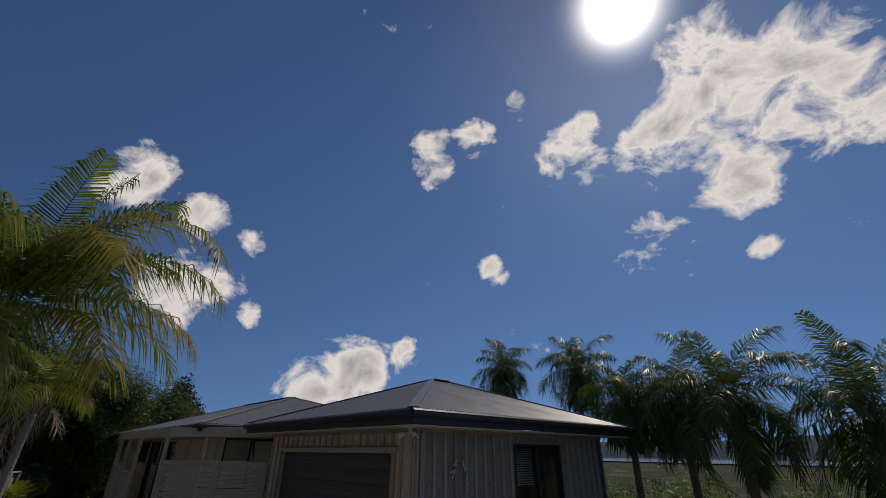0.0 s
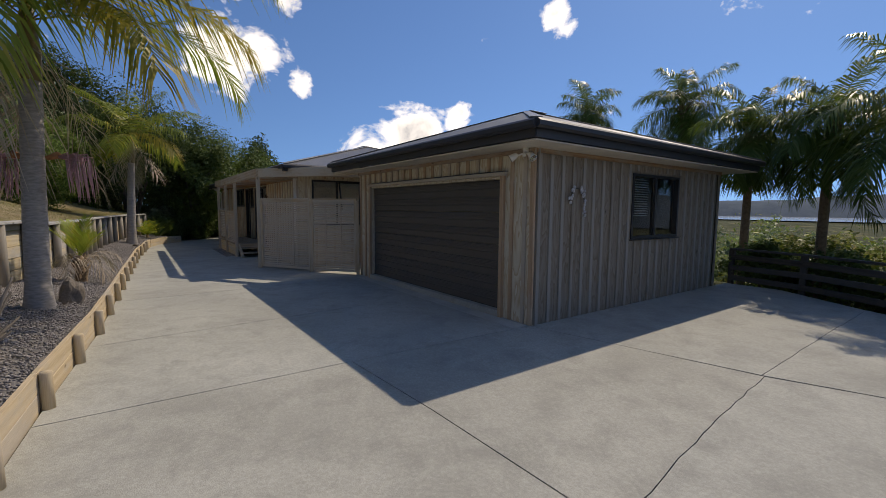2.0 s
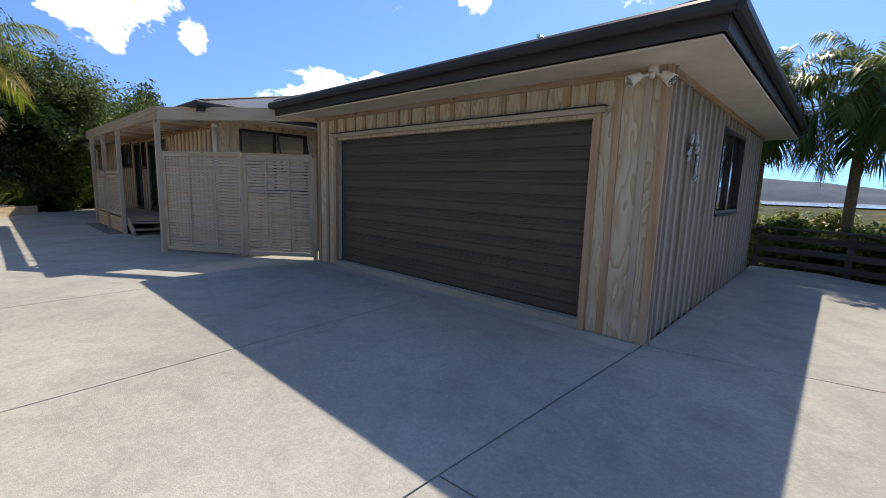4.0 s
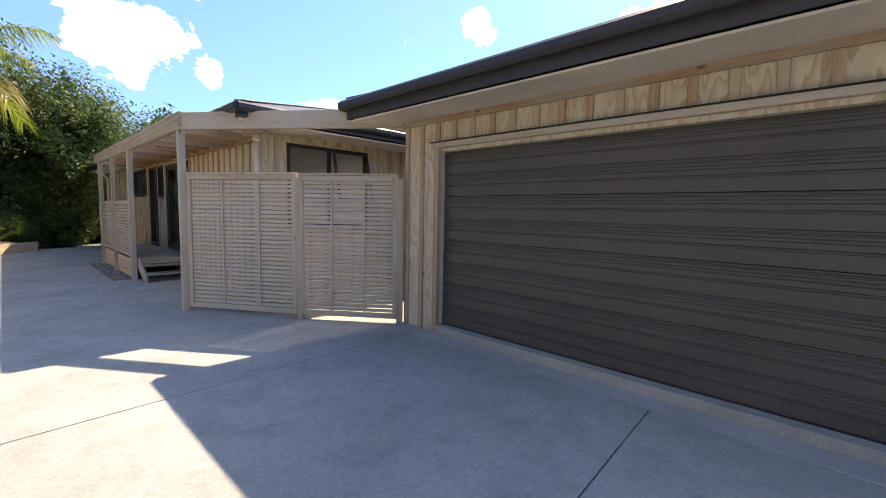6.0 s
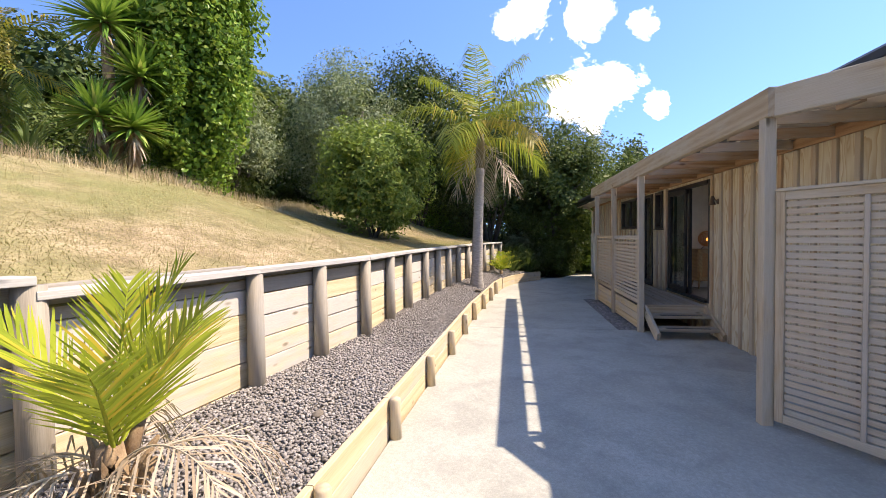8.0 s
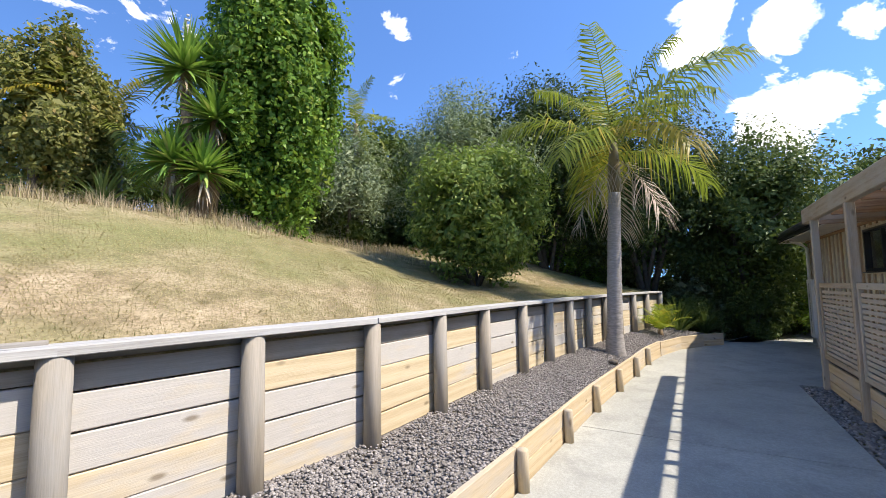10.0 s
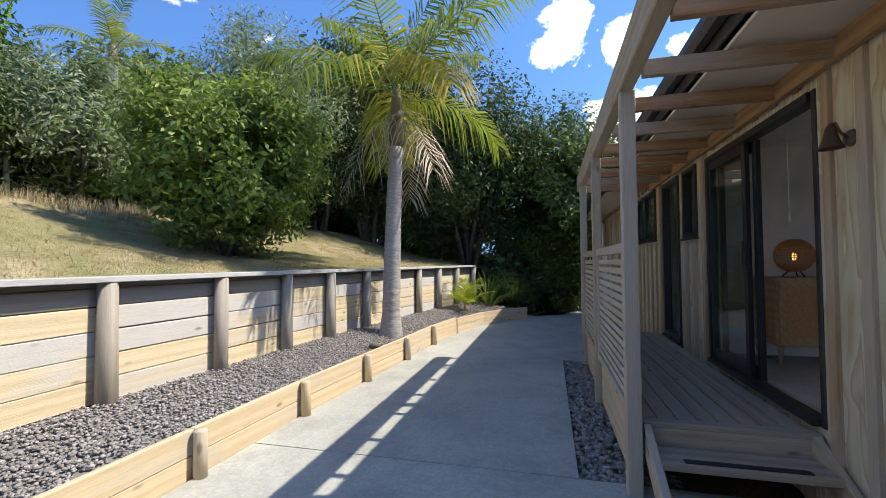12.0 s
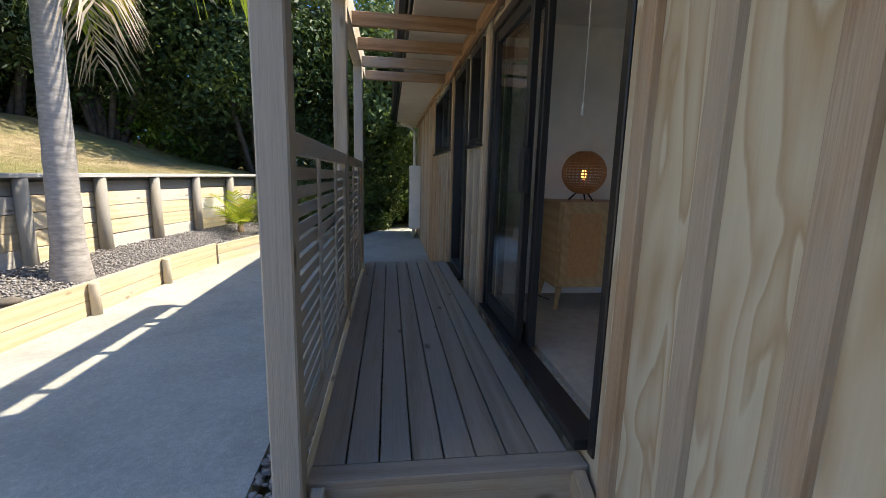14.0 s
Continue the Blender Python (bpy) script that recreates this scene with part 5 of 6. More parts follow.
# wire fence and posts above the lawn
for x, y in ((-17.6, -6.0), (-19.4, -5.8), (-15.4, -6.4), (-13.2, -6.8), (-11.0, -7.2), (-21.0, -5.4)):
    z = lawn_z(x, y)
    tagged(tube_part("fence_post", [(x, y, z - 0.2), (x + 0.02, y, z + 1.05)], [0.05, 0.045], M_post, None, 10), "grey round paddock fence post on the bank", "post", "paddock fence posts")
wires = thing("fence_wire", (-16, -6.2, lawn_z(-16, -6.2)), "thin wires of the paddock fence", "fence wire")
wp = [(-21.0, -5.4), (-19.4, -5.8), (-17.6, -6.0), (-15.4, -6.4), (-13.2, -6.8), (-11.0, -7.2)]
for h_ in (0.35, 0.65, 0.95):
    tube_part("wire", [(x, y, lawn_z(x, y) + h_) for x, y in wp], [0.004] * len(wp), M_post, wires, 5)

# ---------------------------------------------------------------- plants
def frond(parent, base, az, el, length, droop, leaf_len, leaf_w, n, mat, seed, hang=0.35, plume=0.0, rach=0.014, name="frond", stem=0.12, fwd0=0.35):
    """A feather frond: a bending midrib with two ranks of narrow leaflets."""
    r = np.random.default_rng(seed)
    steps_ = 16
    pts, p, e = [], Vector(base), math.radians(el)
    a = math.radians(az)
    for i in range(steps_ + 1):
        pts.append(p.copy())
        p = p + Vector((math.cos(e) * math.cos(a), math.cos(e) * math.sin(a), math.sin(e))) * (length / steps_)
        e -= math.radians(droop) / steps_ * (0.4 + 1.3 * i / steps_)
    P = np.array([q[:] for q in pts])
    V, F = [], []
    for side in (-1, 1):
        for k in range(n):
            u = stem + (1 - stem) * (k + r.uniform(0, 0.6)) / n
            t = min(u, 0.999) * steps_
            i = int(t)
            o = P[i] + (P[i + 1] - P[i]) * (t - i)
            d = P[i + 1] - P[i]
            d = d / np.linalg.norm(d)
            s = np.cross(d, (0, 0, 1.0))
            s = s / (np.linalg.norm(s) + 1e-6) * side
            upv = np.cross(s, d) * side
            L = leaf_len * (0.42 + 0.9 * math.sin(math.pi * min(1, 0.16 + 0.86 * u)) ** 0.8 * 0.75) * r.uniform(0.85, 1.12)
            fwd = fwd0 + 0.75 * u
            lift = r.uniform(0.05, 0.35) + plume * r.uniform(-1.4, 1.4)
            dv = s + d * fwd + upv * lift
            dv = dv / np.linalg.norm(dv)
            mid = o + dv * L * 0.5 + np.array((0, 0, -hang * L * 0.12))
            tip = o + dv * L * 0.88 + np.array((0, 0, -hang * L * r.uniform(0.45, 0.75)))
            wv = np.cross(dv, upv)
            wv = wv / (np.linalg.norm(wv) + 1e-6) * leaf_w
            b = len(V)
            V += [o - wv * 0.35, o + wv * 0.35, mid - wv * 0.5, mid + wv * 0.5, tip - wv * 0.06, tip + wv * 0.06]
            F += [(b, b + 1, b + 3, b + 2), (b + 2, b + 3, b + 5, b + 4)]
    # midrib
    rb = len(V)
    for i, q in enumerate(P):
        w = rach * (1 - 0.85 * i / steps_)
        d = P[min(i + 1, steps_)] - P[max(i - 1, 0)]
        s = np.cross(d, (0, 0, 1.0))
        s = s / (np.linalg.norm(s) + 1e-6)
        V += [q + s * w, q + np.array((0, 0, w)), q - s * w, q - np.array((0, 0, w))]
    for i in range(steps_):
        for j in range(4):
            a0, a1 = rb + 4 * i + j, rb + 4 * i + (j + 1) % 4
            F.append((a0, a1, a1 + 4, a0 + 4))
    ob = fast(name, np.array(V), np.array(F), mat, parent=parent, kind="")
    return ob


def palm(name, at, height, r0, r1, lean, shaft, n_fr, length, label, mats, seed, extra=(), leaf=(0.42, 0.028), n_leaf=46, els=(75, -25), droop=70, hang=0.6, plume=0.0, dry=0, bark=None, bare=None):
    """A feather palm: ringed trunk, crownshaft and fronds."""
    rp = random.Random(seed)
    t = thing(name, at, label, "palm tree", "palm trees")
    at = Vector(at)
    pts, rad = [], []
    k = 26
    for i in range(k + 1):
        f = i / k
        pts.append(at + Vector((lean[0] * f ** 1.4, lean[1] * f ** 1.4, -0.1 + (height + 0.1) * f)))
        bulge = r0 * 0.30 * max(0.0, 1 - f * 7)
        rad.append(r0 + (r1 - r0) * f + bulge + 0.0045 * (i % 2))
    tube_part("trunk", pts, rad, bark or M_trunk, t, 18)
    top = pts[-1]
    if shaft:
        sp = [top + Vector((lean[0] * 0.2 * f, lean[1] * 0.2 * f, shaft * f)) for f in (0, 0.15, 0.5, 0.8, 1.0)]
        tube_part("crownshaft", sp, [r1 * 1.02, r1 * 1.18, r1 * 1.02, r1 * 0.75, r1 * 0.55], M_shaft, t, 16)
        top = sp[-1]
    else:
        for i in range(14):
            a, h = rp.uniform(0, math.tau), rp.uniform(-0.45, 0.05)
            b0 = top + Vector((math.cos(a) * r1 * 0.7, math.sin(a) * r1 * 0.7, h))
            tube_part("leaf_base", [b0, b0 + Vector((math.cos(a) * 0.09, math.sin(a) * 0.09, 0.18)), b0 + Vector((math.cos(a) * 0.2, math.sin(a) * 0.2, 0.30))], [0.05, 0.035, 0.012], M_husk, t, 6)
    for i in range(n_fr):
        f = i / max(1, n_fr - 1)
        el = els[0] + (els[1] - els[0]) * f ** 0.8 + rp.uniform(-7, 7)
        az = i * 137.5 + rp.uniform(-14, 14) + seed * 31
        if bare and bare[0] < az % 360 < bare[1]:
            az += 170
        mat = mats[0] if f < 0.62 or len(mats) < 2 else (mats[1] if rp.random() < 0.75 else mats[0])
        frond(t, top + Vector((0, 0, -0.25 * f * (1 if shaft else 0.6))), az, el, length * rp.uniform(0.85, 1.1), droop * (0.75 + 0.5 * f) * rp.uniform(0.8, 1.2), leaf[0], leaf[1], n_leaf, mat, seed * 100 + i, hang, plume)
    for i, (az, el, ln, dr, mt) in enumerate(extra):
        frond(t, top, az, el, ln, dr, leaf[0], leaf[1], n_leaf + 14, mt, seed * 100 + 40 + i, hang, plume)
    for i in range(dry):
        frond(t, top + Vector((0, 0, -0.3)), i * 130 + seed * 17, -50 + rp.uniform(-15, 10), length * 0.7, 30, leaf[0] * 0.8, leaf[1] * 0.6, int(n_leaf * 0.6), M_palm_dry, seed * 100 + 60 + i, 1.2, 0.5, name="dry_frond")
    return t


palm("palm_tree", (-20.2, 1.45, 0.22), 3.0, 0.150, 0.105, (0.06, 0.12), 1.0, 9, 2.3, "bangalow palm with a pale ringed trunk in the gravel bed", (M_palm, M_palm), 3,
     extra=((250, 62, 2.5, 55, M_palm), (75, 48, 2.5, 70, M_palm), (200, 10, 2.2, 75, M_palm_yellow), (40, 5, 2.2, 70, M_palm_yellow)), leaf=(0.74, 0.032), n_leaf=40, els=(80, 2), droop=66, hang=1.1, plume=0.22, dry=3)
palm("palm_tree", (-8.4, 0.48, 0.2), 3.05, 0.142, 0.115, (0.10, 0.10), 0.95, 15, 3.0, "tall bangalow palm with yellow and green fronds by the drive", (M_palm, M_palm_yellow), 12,
     extra=((45, 62, 4.3, 135, M_palm_yellow), (54, 44, 3.8, 112, M_palm), (95, 84, 3.2, 30, M_palm), (70, 74, 3.2, 60, M_palm), (20, 45, 3.6, 115, M_palm_yellow), (75, 25, 3.0, 90, M_palm_yellow), (350, 45, 3.2, 105, M_palm)),
     leaf=(0.92, 0.034), n_leaf=50, els=(84, 10), droop=98, hang=1.1, plume=0.15, dry=4, bare=(125, 245))

# hanging pink flower sprays below the crownshaft
for (bx, by, bz), az_, reach in (((-8.27, 0.68, 2.25), 85, 0.42), ((-8.40, 0.43, 2.25), 232, 0.78)):
    fl = thing("palm_flower", (bx, by, bz), "pink palm blossom sprays hanging from the trunk", "palm flower", "palm flowers")
    rr = random.Random(int(az_))
    a = math.radians(az_)
    tube_part("spathe", [(bx, by, bz), (bx + 0.12 * math.cos(a), by + 0.12 * math.sin(a), bz + 0.05), (bx + 0.22 * math.cos(a), by + 0.22 * math.sin(a), bz)], [0.03, 0.05, 0.015], M_spathe, fl, 10)
    for i in range(46):
        q = a + rr.uniform(-0.9, 0.9)
        l1 = rr.uniform(0.12, reach)
        s0 = Vector((bx + 0.1 * math.cos(a), by + 0.1 * math.sin(a), bz + 0.02))
        s1_ = s0 + Vector((l1 * math.cos(q), l1 * math.sin(q), rr.uniform(-0.03, 0.06)))
        s2_ = s1_ + Vector((0.04 * math.cos(q), 0.04 * math.sin(q), -rr.uniform(0.25, 0.6)))
        tube_part("strand", [s0, s1_, s1_ * 0.5 + s2_ * 0.5 + Vector((0.015, 0, 0)), s2_], [0.006, 0.007, 0.008, 0.004], M_pink, fl, 5)

# young palm in the gravel
YX, YY, YZ = -10.74, 0.74, 0.70
yp = thing("young_palm", (YX, YY, 0.16), "young yellow-green palm with dry lower fronds in gravel", "palm")
tube_part("stump", [(YX, YY, 0.08), (YX, YY, 0.25), (YX + 0.01, YY, 0.45), (YX + 0.01, YY - 0.01, YZ)], [0.085, 0.09, 0.075, 0.045], M_husk, yp, 14)
for i in range(18):
    b0 = Vector((YX + 0.06 * math.cos(i * 2.4), YY + 0.06 * math.sin(i * 2.4), 0.20 + 0.024 * i))
    q = Vector((math.cos(i * 2.4), math.sin(i * 2.4), 0))
    tube_part("leaf_base", [b0, b0 + q * 0.04 + Vector((0, 0, 0.10)), b0 + q * 0.09 + Vector((0, 0, 0.17))], [0.034, 0.026, 0.008], M_husk, yp, 6)
for i, (az_, el_, ln_) in enumerate(((150, 78, 0.78), (215, 70, 0.74), (95, 64, 0.72), (285, 60, 0.70), (180, 48, 0.68), (40, 52, 0.64))):
    frond(yp, (YX, YY, YZ - 0.04), az_, el_, ln_, 20, 0.35, 0.015, 28, M_young, 900 + i, 0.08, 0.08, 0.011, stem=0.14, fwd0=1.0)
for i in range(6):
    frond(yp, (YX, YY, YZ - 0.10), i * 137.5 + 75, 40 - 6 * i, 0.72, 110, 0.32, 0.010, 20, M_palm_dry, 950 + i, 1.1, 0.45, 0.008, name="dry_frond", fwd0=0.8)
yp2 = thing("young_palm", (-23.7, 2.0, 0.2), "small young green palm at the end of the bed", "palm")
tube_part("stump", [(-23.7, 2.0, 0.1), (-23.7, 2.0, 0.35)], [0.08, 0.05], M_husk, yp2, 12)
for i in range(9):
    frond(yp2, (-23.7, 2.0, 0.33), i * 137.5, 80 - 50 * i / 8, 0.75, 45, 0.3, 0.022, 18, M_young, 980 + i, 0.25, 0.1, 0.01)


def rosette(name, parent, centre, n, length, width, mat, seed, el=(85, -35), stiff=1.0):
    """A head of sword-like leaves as one mesh."""
    r = np.random.default_rng(seed)
    V, F = [], []
    for i in range(n):
        a, f = r.uniform(0, math.tau), (i + r.random()) / n
        e = math.radians(el[0] + (el[1] - el[0]) * f)
        L = length * r.uniform(0.8, 1.1)
        p = np.array(centre, float)
        w = width * r.uniform(0.8, 1.2)
        b = len(V)
        s = np.array((-math.sin(a), math.cos(a), 0))
        for k in range(5):
            g = k / 4
            ww = w * (0.7 + 0.6 * math.sin(math.pi * min(1, g + 0.15))) * (1 - g ** 3) * 0.5 + 0.001
            d = np.array((math.cos(e) * math.cos(a), math.cos(e) * math.sin(a), math.sin(e)))
            upn = np.cross(d, s)
            V += [p - s * ww + upn * ww * 0.35, p - upn * 0.0, p + s * ww + upn * ww * 0.35]
            p = p + d * L / 4
            e -= (0.10 + 0.35 * (1 - stiff) * 2) * (0.5 + g)
        for k in range(4):
            q = b + 3 * k
            F += [(q, q + 1, q + 4, q + 3), (q + 1, q + 2, q + 5, q + 4)]
    return fast(name, np.array(V), np.array(F), mat, parent=parent, kind="")


yx, yy = -15.70, -4.25
yz = lawn_z(yx, yy)
yuc = thing("yucca", (yx, yy, yz), "tall multi-headed yucca with white flower spike on the bank", "yucca")
for i, (dx_, dy_, h_, L_) in enumerate(((0.45, 0.20, 2.35, 0.84), (-0.15, 0.35, 2.55, 0.80), (0.08, 0.45, 1.60, 0.80), (0.55, 0.10, 0.85, 0.70), (0.25, 0.45, 0.70, 0.66))):
    tube_part("stem", [(yx + dx_ * 0.3, yy + dy_ * 0.3, yz - 0.1), (yx + dx_ * 0.8, yy + dy_ * 0.8, yz + h_ * 0.5), (yx + dx_, yy + dy_, yz + h_)], [0.11, 0.085, 0.075], M_husk, yuc, 12)
    rosette("leaf_head", yuc, (yx + dx_, yy + dy_, yz + h_), 170, L_, 0.055, M_yucca, 40 + i)
    rosette("dry_skirt", yuc, (yx + dx_, yy + dy_, yz + h_ - 0.12), 26, 0.5, 0.03, M_palm_dry, 60 + i, (-30, -85))["kind"] = "stuff"
bm = bmesh.new()
rr = random.Random(9)
for i in range(60):
    v0 = Vector((yx + 0.45 + rr.gauss(0, 0.06), yy + 0.20 + rr.gauss(0, 0.06), yz + 2.75 + rr.uniform(0, 0.45)))
    r_ = bmesh.ops.create_icosphere(bm, subdivisions=1, radius=0.025)
    bmesh.ops.translate(bm, vec=v0, verts=r_["verts"])
part("flower_spike", bm, M_white, yuc, "creamy white blossom spike")
for i, (x, y, L_, n_) in enumerate(((-14.4, -4.5, 0.75, 26), (-15.1, -3.9, 0.5, 30), (-25.0, 2.35, 1.25, 60), (-25.7, 3.0, 1.0, 50), (-24.6, 1.9, 0.9, 30))):
    z = lawn_z(x, y) if x > -20 else 0.05
    fx = thing("flax", (x, y, z), "clump of upright strappy flax leaves", "flax", "flax clumps")
    rosette("leaves", fx, (x, y, z), n_, L_, 0.035, M_flax, 70 + i, (88, 35), 0.8)
rx, ry = -8.75, 0.78
rk = thing("rock", (rx, ry, 0.15), "brown pointed garden rock on the gravel", "rock")
bm = bmesh.new()
bmesh.ops.create_icosphere(bm, subdivisions=3, radius=0.2)
for v in bm.verts:
    v.co = Vector((v.co.x * 0.85, v.co.y * 0.7, v.co.z * 1.15 + 0.1)) * (1 + 0.35 * noise.noise(v.co * 7))
part("stone", bm, M_rock, rk, m=Matrix.Translation((rx, ry, 0.2)))
for (x, y, s_) in ((-19.3, 1.55, 0.09), (-12.2, 0.9, 0.05), (-25.0, 2.7, 0.2), (-24.8, 3.1, 0.16)):
    bm = bmesh.new()
    bmesh.ops.create_icosphere(bm, subdivisions=2, radius=s_)
    for v in bm.verts:
        v.co = Vector((v.co.x * 1.2, v.co.y * 0.8, v.co.z * 0.5)) * (1 + 0.3 * noise.noise(v.co * 9 + Vector((x, y, 0))))
    tagged(part("rock", bm, M_rock, None, m=Matrix.Translation((x, y, 0.22 if x > -24 else 0.1)), smooth=True), "small dark rock lying on the bed", "rock", "rocks")

# dead brown stem cluster at the bed's near end
dead = thing("dead_flower_stalk", (-5.75, 0.42, 0.2), "dark dried palm flower stalk standing in the gravel", "dried stalk")
rr = random.Random(31)
for i in range(40):
    b0 = Vector((-5.75 + rr.uniform(-0.05, 0.05), 0.42 + rr.uniform(-0.05, 0.05), 0.18))
    top = b0 + Vector((rr.gauss(-0.10, 0.14), rr.gauss(0.04, 0.12), rr.uniform(0.25, 0.8)))
    tube_part("stalk", [b0, (b0 + top) / 2 + Vector((0.03, 0.0, 0.05)), top], [0.012, 0.018, 0.008], M_bark, dead, 6)


def crown_mesh(name, parent, centre, radii, n, size, mat, seed, clumps=60, flat=0.0, shape=None, spread=0.30, aspect=0.45):
    """Many small leaves gathered in clumps over an uneven ellipsoid."""
    r = np.random.default_rng(seed)
    u = r.standard_normal((clumps, 3))
    u /= np.linalg.norm(u, axis=1)[:, None]
    rad = r.uniform(0.62, 1.0, (clumps, 1)) ** 0.7
    c = u * rad
    if shape == "column":
        c[:, :2] *= np.clip(1.15 - 0.55 * np.maximum(c[:, 2:3], 0) - 0.25 * np.maximum(-c[:, 2:3] - 0.5, 0), 0.2, 1.2)
    pick = r.integers(0, clumps, n)
    off = r.standard_normal((n, 3))
    off *= (r.random((n, 1)) ** 0.45) / (np.linalg.norm(off, axis=1)[:, None] + 1e-6) * spread * 1.45 * r.uniform(0.6, 1.15, (clumps, 1))[pick]
    p = c[pick] + off
    inner = r.random(n) < 0.28
    p[inner] = c[pick[inner]] * r.uniform(0.35, 0.85, (inner.sum(), 1)) + off[inner]
    out = p / (np.linalg.norm(p, axis=1)[:, None] + 1e-6)
    p = p * np.array(radii) + np.array(centre)
    nr = out * 0.9 + r.standard_normal((n, 3)) * 0.75 + np.array((0, 0, 0.45))
    nr /= np.linalg.norm(nr, axis=1)[:, None]
    t = np.cross(nr, r.standard_normal((n, 3)))
    t /= np.linalg.norm(t, axis=1)[:, None] + 1e-6
    b = np.cross(nr, t)
    L = (size * r.uniform(0.6, 1.3, n) * np.where(inner, 2.3, 1.15))[:, None]
    W = L * aspect
    v = np.stack([p - t * L * 0.5, p + b * W * 0.5 + nr * L * 0.06, p + t * L * 0.5 - nr * L * 0.08, p - b * W * 0.5 + nr * L * 0.06], 1)
    return fast(name, v.reshape(-1, 3), np.arange(4 * n).reshape(-1, 4), mat, parent=parent, kind="")


def tree(name, at, height, radii, n, size, mat, seed, label, stems=1, base=0.3, clumps=60, shape=None, spread=0.30, r_trunk=0.09, category="tree", group="", aspect=0.45):
    t = thing(name, at, label, category, group)
    rr = random.Random(seed)
    x, y, z = at
    cz = z + height - radii[2]
    for i in range(stems):
        a = rr.uniform(0, math.tau)
        k = 0.12 if stems > 1 else 0.0
        p0 = Vector((x + k * math.cos(a), y + k * math.sin(a), z - 0.15))
        p2 = Vector((x + rr.uniform(-0.55, 0.55) * radii[0], y + rr.uniform(-0.55, 0.55) * radii[1], cz + 0.2 * radii[2]))
        p1 = p0.lerp(p2, 0.5) + Vector((rr.uniform(-0.12, 0.12), rr.uniform(-0.12, 0.12), 0))
        q = r_trunk / math.sqrt(stems)
        tube_part("trunk", [p0, p1, p2], [q * 1.2, q, q * 0.5], M_bark, t, 9)
        for j in range(3):
            b0 = p1.lerp(p2, rr.uniform(0, 0.8))
            b1 = b0 + Vector((rr.uniform(-0.7, 0.7) * radii[0], rr.uniform(-0.7, 0.7) * radii[1], rr.uniform(0.1, 0.6) * radii[2]))
            tube_part("limb", [b0, (b0 + b1) / 2 + Vector((0, 0, 0.08)), b1], [q * 0.45, q * 0.32, q * 0.12], M_bark, t, 6)
    crown_mesh("crown", t, (x, y, cz), radii, n, size, mat, seed, clumps, 0, shape, spread, aspect)
    return t


def on_lawn(x, y):
    return (x, y, lawn_z(x, y))


tree("tree", on_lawn(-16.75, -3.80), 6.7, (1.10, 1.10, 3.35), 44000, 0.095, M_leaf_bright, 1, "dense glossy green column-shaped tree on the bank", 1, 0.1, 260, "column", 0.16, 0.12, aspect=0.55)
tree("shrub", on_lawn(-19.55, -1.0), 2.95, (1.5, 1.42, 1.4), 22000, 0.10, M_leaf_lime, 2, "rounded olive-green broadleaf shrub on the lawn", 5, 0.1, 130, None, 0.20, 0.08, "shrub", aspect=0.42)
tree("tree", (-23.4, -3.2, 1.8), 5.7, (2.2, 2.2, 2.5), 26000, 0.10, M_leaf_grey, 3, "grey-green feathery tree behind the lawn", 3, 0.2, 120, None, 0.2, 0.1, aspect=0.28)
tree("tree", (-20.4, -5.6, 2.3), 3.6, (1.7, 1.6, 1.6), 12000, 0.10, M_leaf_grey, 33, "grey-green scrubby tree behind the lawn", 3, 0.2, 70, None, 0.22, 0.08, aspect=0.28)
tree("tree", (-26.0, -1.4, 1.4), 6.8, (2.6, 2.6, 2.7), 26000, 0.11, M_leaf_dark, 4, "dark manuka tree with many bare stems", 7, 0.2, 90, None, 0.22, 0.16, "tree", "dark trees at the bank's end")
tree("tree", (-26.9, 1.4, 0.7), 6.7, (2.7, 2.5, 2.8), 26000, 0.11, M_leaf_dark, 5, "dark manuka tree overhanging the end of the drive", 7, 0.2, 100, None, 0.22, 0.16, "tree", "dark trees at the bank's end")
tree("tree", (-28.4, 4.4, -0.1), 6.4, (2.5, 2.5, 2.8), 26000, 0.12, M_leaf_mid, 6, "rounded dark green tree closing the drive", 5, 0.2, 110, None, 0.22, 0.16, "tree", "dark trees at the bank's end")
tree("tree", (-24.9, -2.6, 1.9), 4.6, (1.7, 1.7, 2.1), 14000, 0.11, M_leaf_dark, 44, "dark manuka tree behind the shrub", 6, 0.2, 70, None, 0.22, 0.14, "tree", "dark trees at the bank's end")
tree("tree", (-31.5, 7.5, -0.1), 5.6, (2.6, 2.6, 2.6), 16000, 0.14, M_leaf_mid, 16, "rounded green tree behind the house end", 4, 0.2, 90, None, 0.22, 0.16)
tree("tree", (-27.0, -4.5, 2.2), 6.2, (2.6, 2.6, 2.6), 18000, 0.13, M_leaf_dark, 17, "dark tree at the top of the bank", 5, 0.2, 80, None, 0.22, 0.16)
tree("tree", (-36.0, 9.5, 0.0), 7.2, (1.9, 1.9, 3.4), 10000, 0.2, M_leaf_dark, 18, "dark pine beyond the house roof", 1, 0.2, 50, "column", 0.2, 0.2)
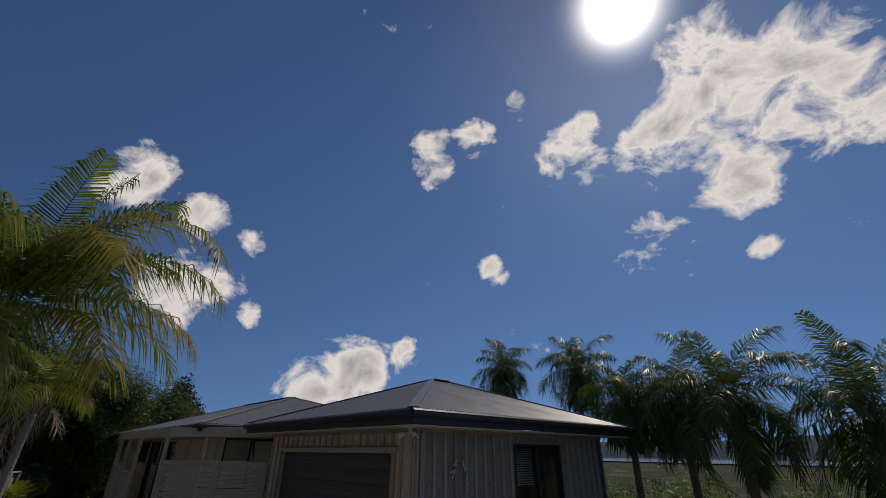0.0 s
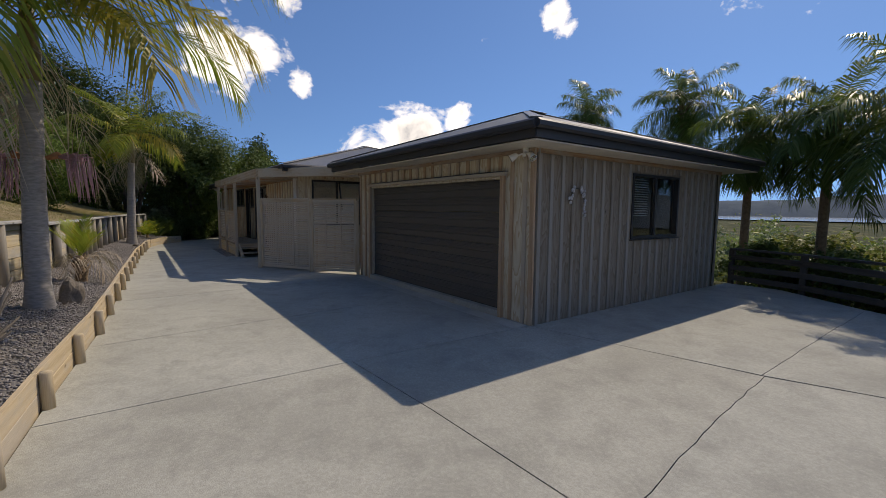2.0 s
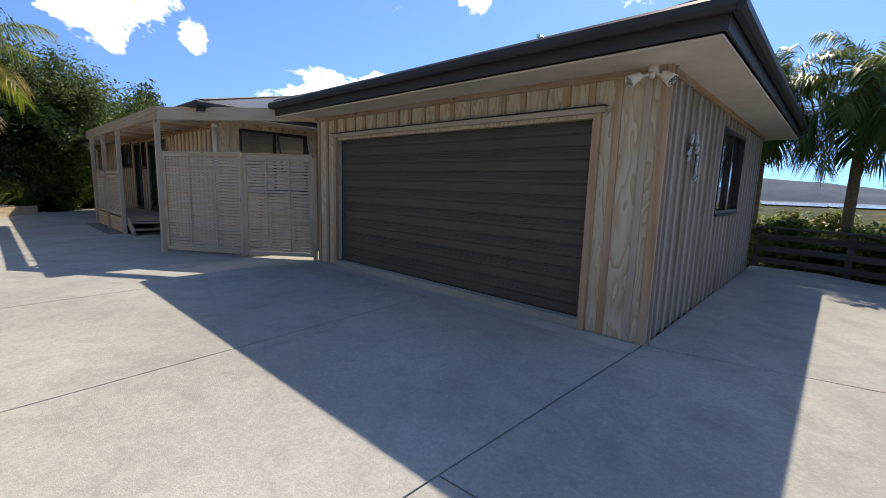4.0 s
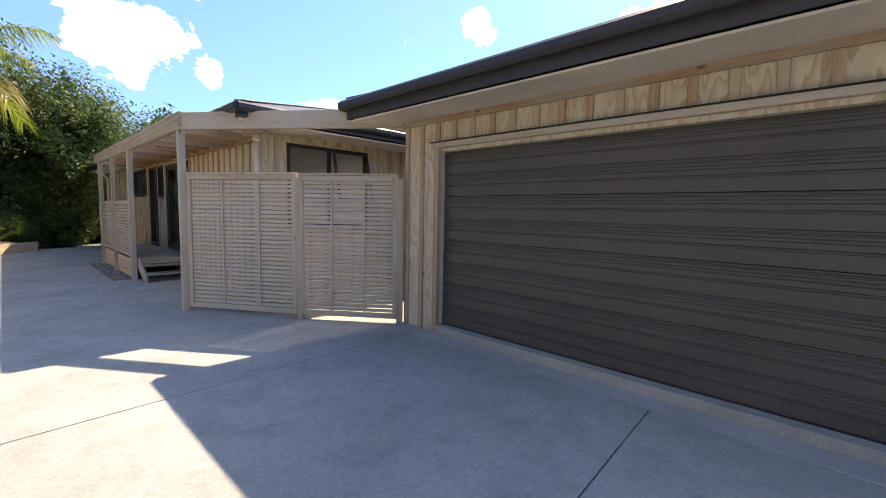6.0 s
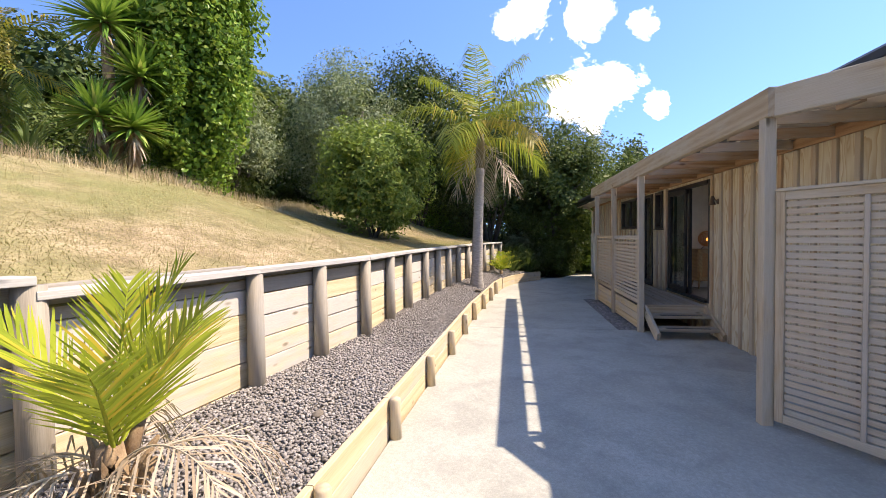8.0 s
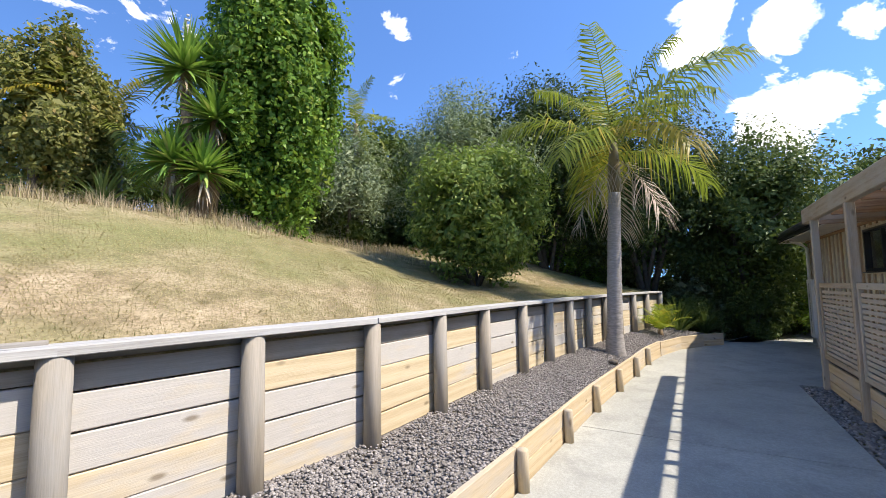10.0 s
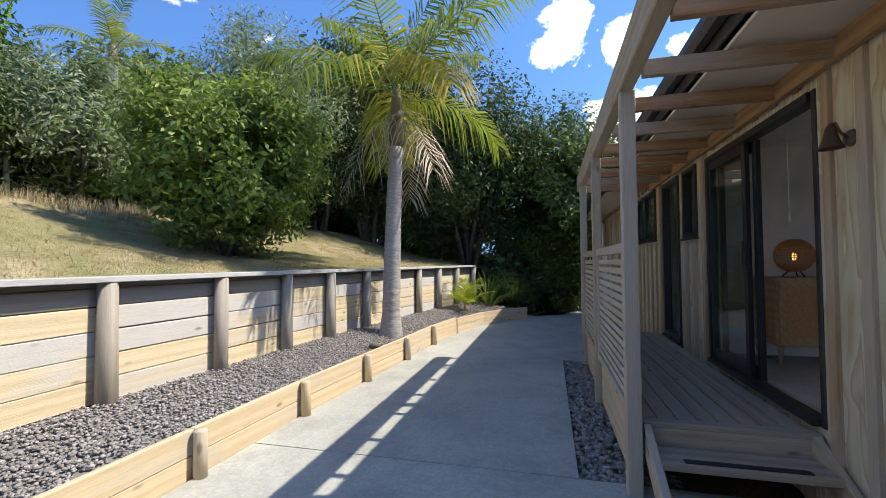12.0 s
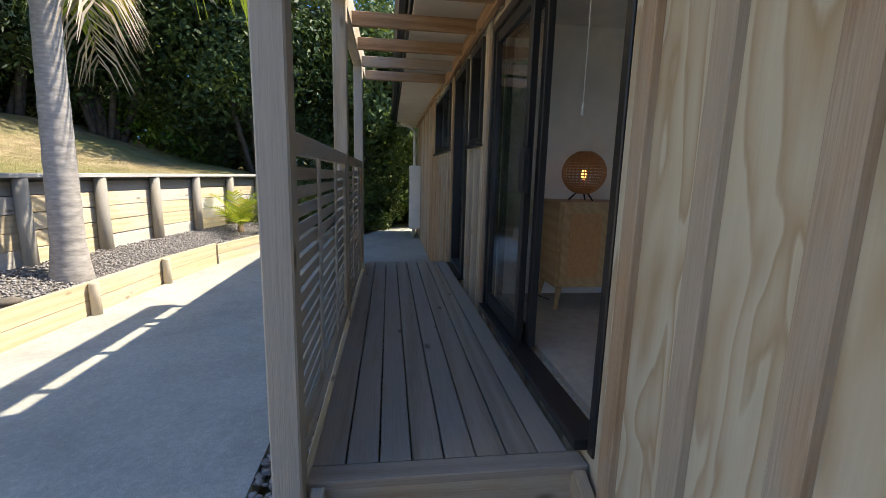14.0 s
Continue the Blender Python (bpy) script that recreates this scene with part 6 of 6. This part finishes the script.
for i, (x, y, h_, r_) in enumerate(((-27.22, -1.04, 3.6, 1.7), (-29.67, 1.88, 2.6, 1.5), (-30.6, 3.4, 2.6, 1.4), (-26.9, 4.3, 1.5, 0.8), (-28.0, 5.9, 1.7, 1.0), (-26.2, 2.6, 1.3, 0.8), (-29.5, 7.2, 1.6, 1.0))):
    tree("shrub", (x, y, -0.15), h_, (r_, r_, h_ * 0.52), 6000, 0.09, M_leaf_bright if i % 2 == 0 else M_leaf_mid, 50 + i, "low leafy green shrub at the end of the drive", 3, 0.1, 40, None, 0.25, 0.05, "shrub", "shrubs at the drive's end", 0.3)
tree("tree", (-14.40, -6.40, 2.75), 3.4, (0.86, 0.86, 1.7), 20000, 0.085, M_leaf_brown, 7, "brownish-green cone-shaped tree behind the fence", 2, 0.2, 110, "column", 0.2, 0.1)
for i in range(13):
    x = 3.0 - 2.5 * i
    y = -10.8 - 1.2 * math.sin(i * 1.9) - (2.0 if i % 2 else 0)
    h_ = 2.2 + 1.1 * math.sin(i * 2.7) ** 2
    tree("shrub", (x, y, 3.0), h_, (2.0, 1.8, h_ * 0.5), 8000, 0.13, (M_leaf_mid, M_leaf_brown, M_leaf_dark)[i % 3], 100 + i, "tall scrub hedge behind the paddock fence", 3, 0.2, 60, None, 0.24, 0.08, "shrub", "hedge scrub", 0.4)
for i, (x, y, z, h_, r_) in enumerate(((-31.0, -5.0, 2.0, 7.5, 3.2), (-33.5, 0.0, 0.8, 7.0, 3.2), (-29.5, -9.5, 3.0, 6.5, 3.0), (-25.5, -9.5, 3.0, 5.6, 2.6), (-35.0, 4.5, 0.0, 6.0, 3.0), (-33.0, -11.0, 3.0, 7.5, 3.4), (-21.5, -12.5, 3.2, 5.2, 2.6))):
    tree("tree", (x, y, z), h_, (r_, r_, h_ * 0.46), 9500, 0.20, (M_leaf_dark, M_leaf_mid)[i % 2], 400 + i, "dark bush tree on the hillside behind", 3, 0.2, 80, None, 0.22, 0.16, "tree", "hillside bush", 0.5)
rr = random.Random(5)
for i in range(26):
    if i < 14:
        x, y = -18.5 - 0.85 * i + rr.uniform(-0.4, 0.4), -6.6 + rr.uniform(-0.9, 0.6) + (1.6 if i > 8 else 0)
    else:
        x, y = -28.6 + rr.uniform(-1.2, 0.6), -6.0 + 1.0 * (i - 14) + rr.uniform(-0.4, 0.4)
    z = lawn_z(x, y) if y < 0.8 else -0.2
    h_ = rr.uniform(1.7, 2.5)
    tree("shrub", (x, y, z - 0.1), h_, (1.25, 1.25, h_ * 0.53), 3200, 0.15, (M_leaf_mid, M_leaf_dark, M_leaf_grey)[i % 3], 500 + i, "leafy undergrowth shrub at the edge of the bush", 2, 0.1, 40, None, 0.25, 0.05, "shrub", "bush undergrowth", 0.45)
palm("palm_tree", (-21.64, -6.20, 2.9), 3.27, 0.12, 0.10, (0, 0), 0.5, 9, 1.5, "distant palm rising behind the shrubs", (M_palm, M_palm), 15, leaf=(0.4, 0.03), n_leaf=26, els=(75, -10))
palm("palm_tree", (-15.14, -6.44, 2.9), 1.34, 0.12, 0.10, (0, 0), 0.5, 10, 1.7, "yellowing palm behind the paddock fence", (M_palm_yellow, M_palm), 18, leaf=(0.4, 0.03), n_leaf=28, els=(70, -20))

# queen palms and scrub below the east fence
QP = [((-5.0, 14.95, -1.0), 4.7, 1.75), ((-8.0, 17.4, -1.7), 7.0, 2.0), ((-13.1, 18.9, -2.0), 8.1, 1.8), ((-3.3, 14.5, -1.0), 4.6, 1.8), ((-1.7, 13.3, -0.9), 4.3, 2.1), ((0.6, 13.2, -0.9), 3.9, 2.2)]
for i, (at, h_, L_) in enumerate(QP):
    palm("palm_tree", at, h_, 0.105, 0.09, (0.05 * math.sin(i), 0.05), 0, 22, L_, "queen palm with drooping dark green plumes below the fence", (M_palm_queen, M_palm_queen), 200 + i, leaf=(0.60, 0.030), n_leaf=56, els=(84, -35), droop=100, hang=1.0, plume=0.42, bark=M_husk)
rr = random.Random(77)
for i in range(72):
    ring = min(1, i // 37)
    x, y = (rr.uniform(-12, 2.5) if i % 4 else rr.uniform(2, 12)), rr.uniform(15.5, 28)
    if ring:
        x, y = rr.uniform(-34, 6), rr.uniform(29, 58)
    if y < 17 and x < -2:
        y += 3
    z = land(x, y)
    h_ = (rr.uniform(-2.0, 0.6) if ring else rr.uniform(-0.2, 1.3)) - z
    w_ = rr.uniform(1.2, 2.1) * (1.8 if ring else 1)
    tree("shrub", (x, y, z - 0.1), h_, (w_, w_, h_ * 0.52), 3000 if not ring else 1800, 0.16 if not ring else 0.34, (M_leaf_mid, M_leaf_lime, M_leaf_grey, M_leaf_brown)[i % 4], 300 + i, "scrubby valley bush beyond the fence", 2, 0.2, 36, None, 0.26, 0.05, "shrub", "valley scrub")
for i in range(22):
    f = i / 21
    x = -4.2 + 11.5 * f
    y = 14.2 - 3.0 * f + 0.9 * (i % 3)
    z = land(x, y)
    h_ = rr.uniform(0.9, 1.6)
    tree("shrub", (x, y, z - 0.1), h_ + (0.1 - z) * 0.5, (0.9, 0.9, h_ * 0.55), 3000, 0.10, (M_leaf_mid, M_leaf_dark, M_leaf_brown)[i % 3], 700 + i, "dark scrub growing close behind the fence", 2, 0.2, 30, None, 0.26, 0.04, "shrub", "fence scrub")
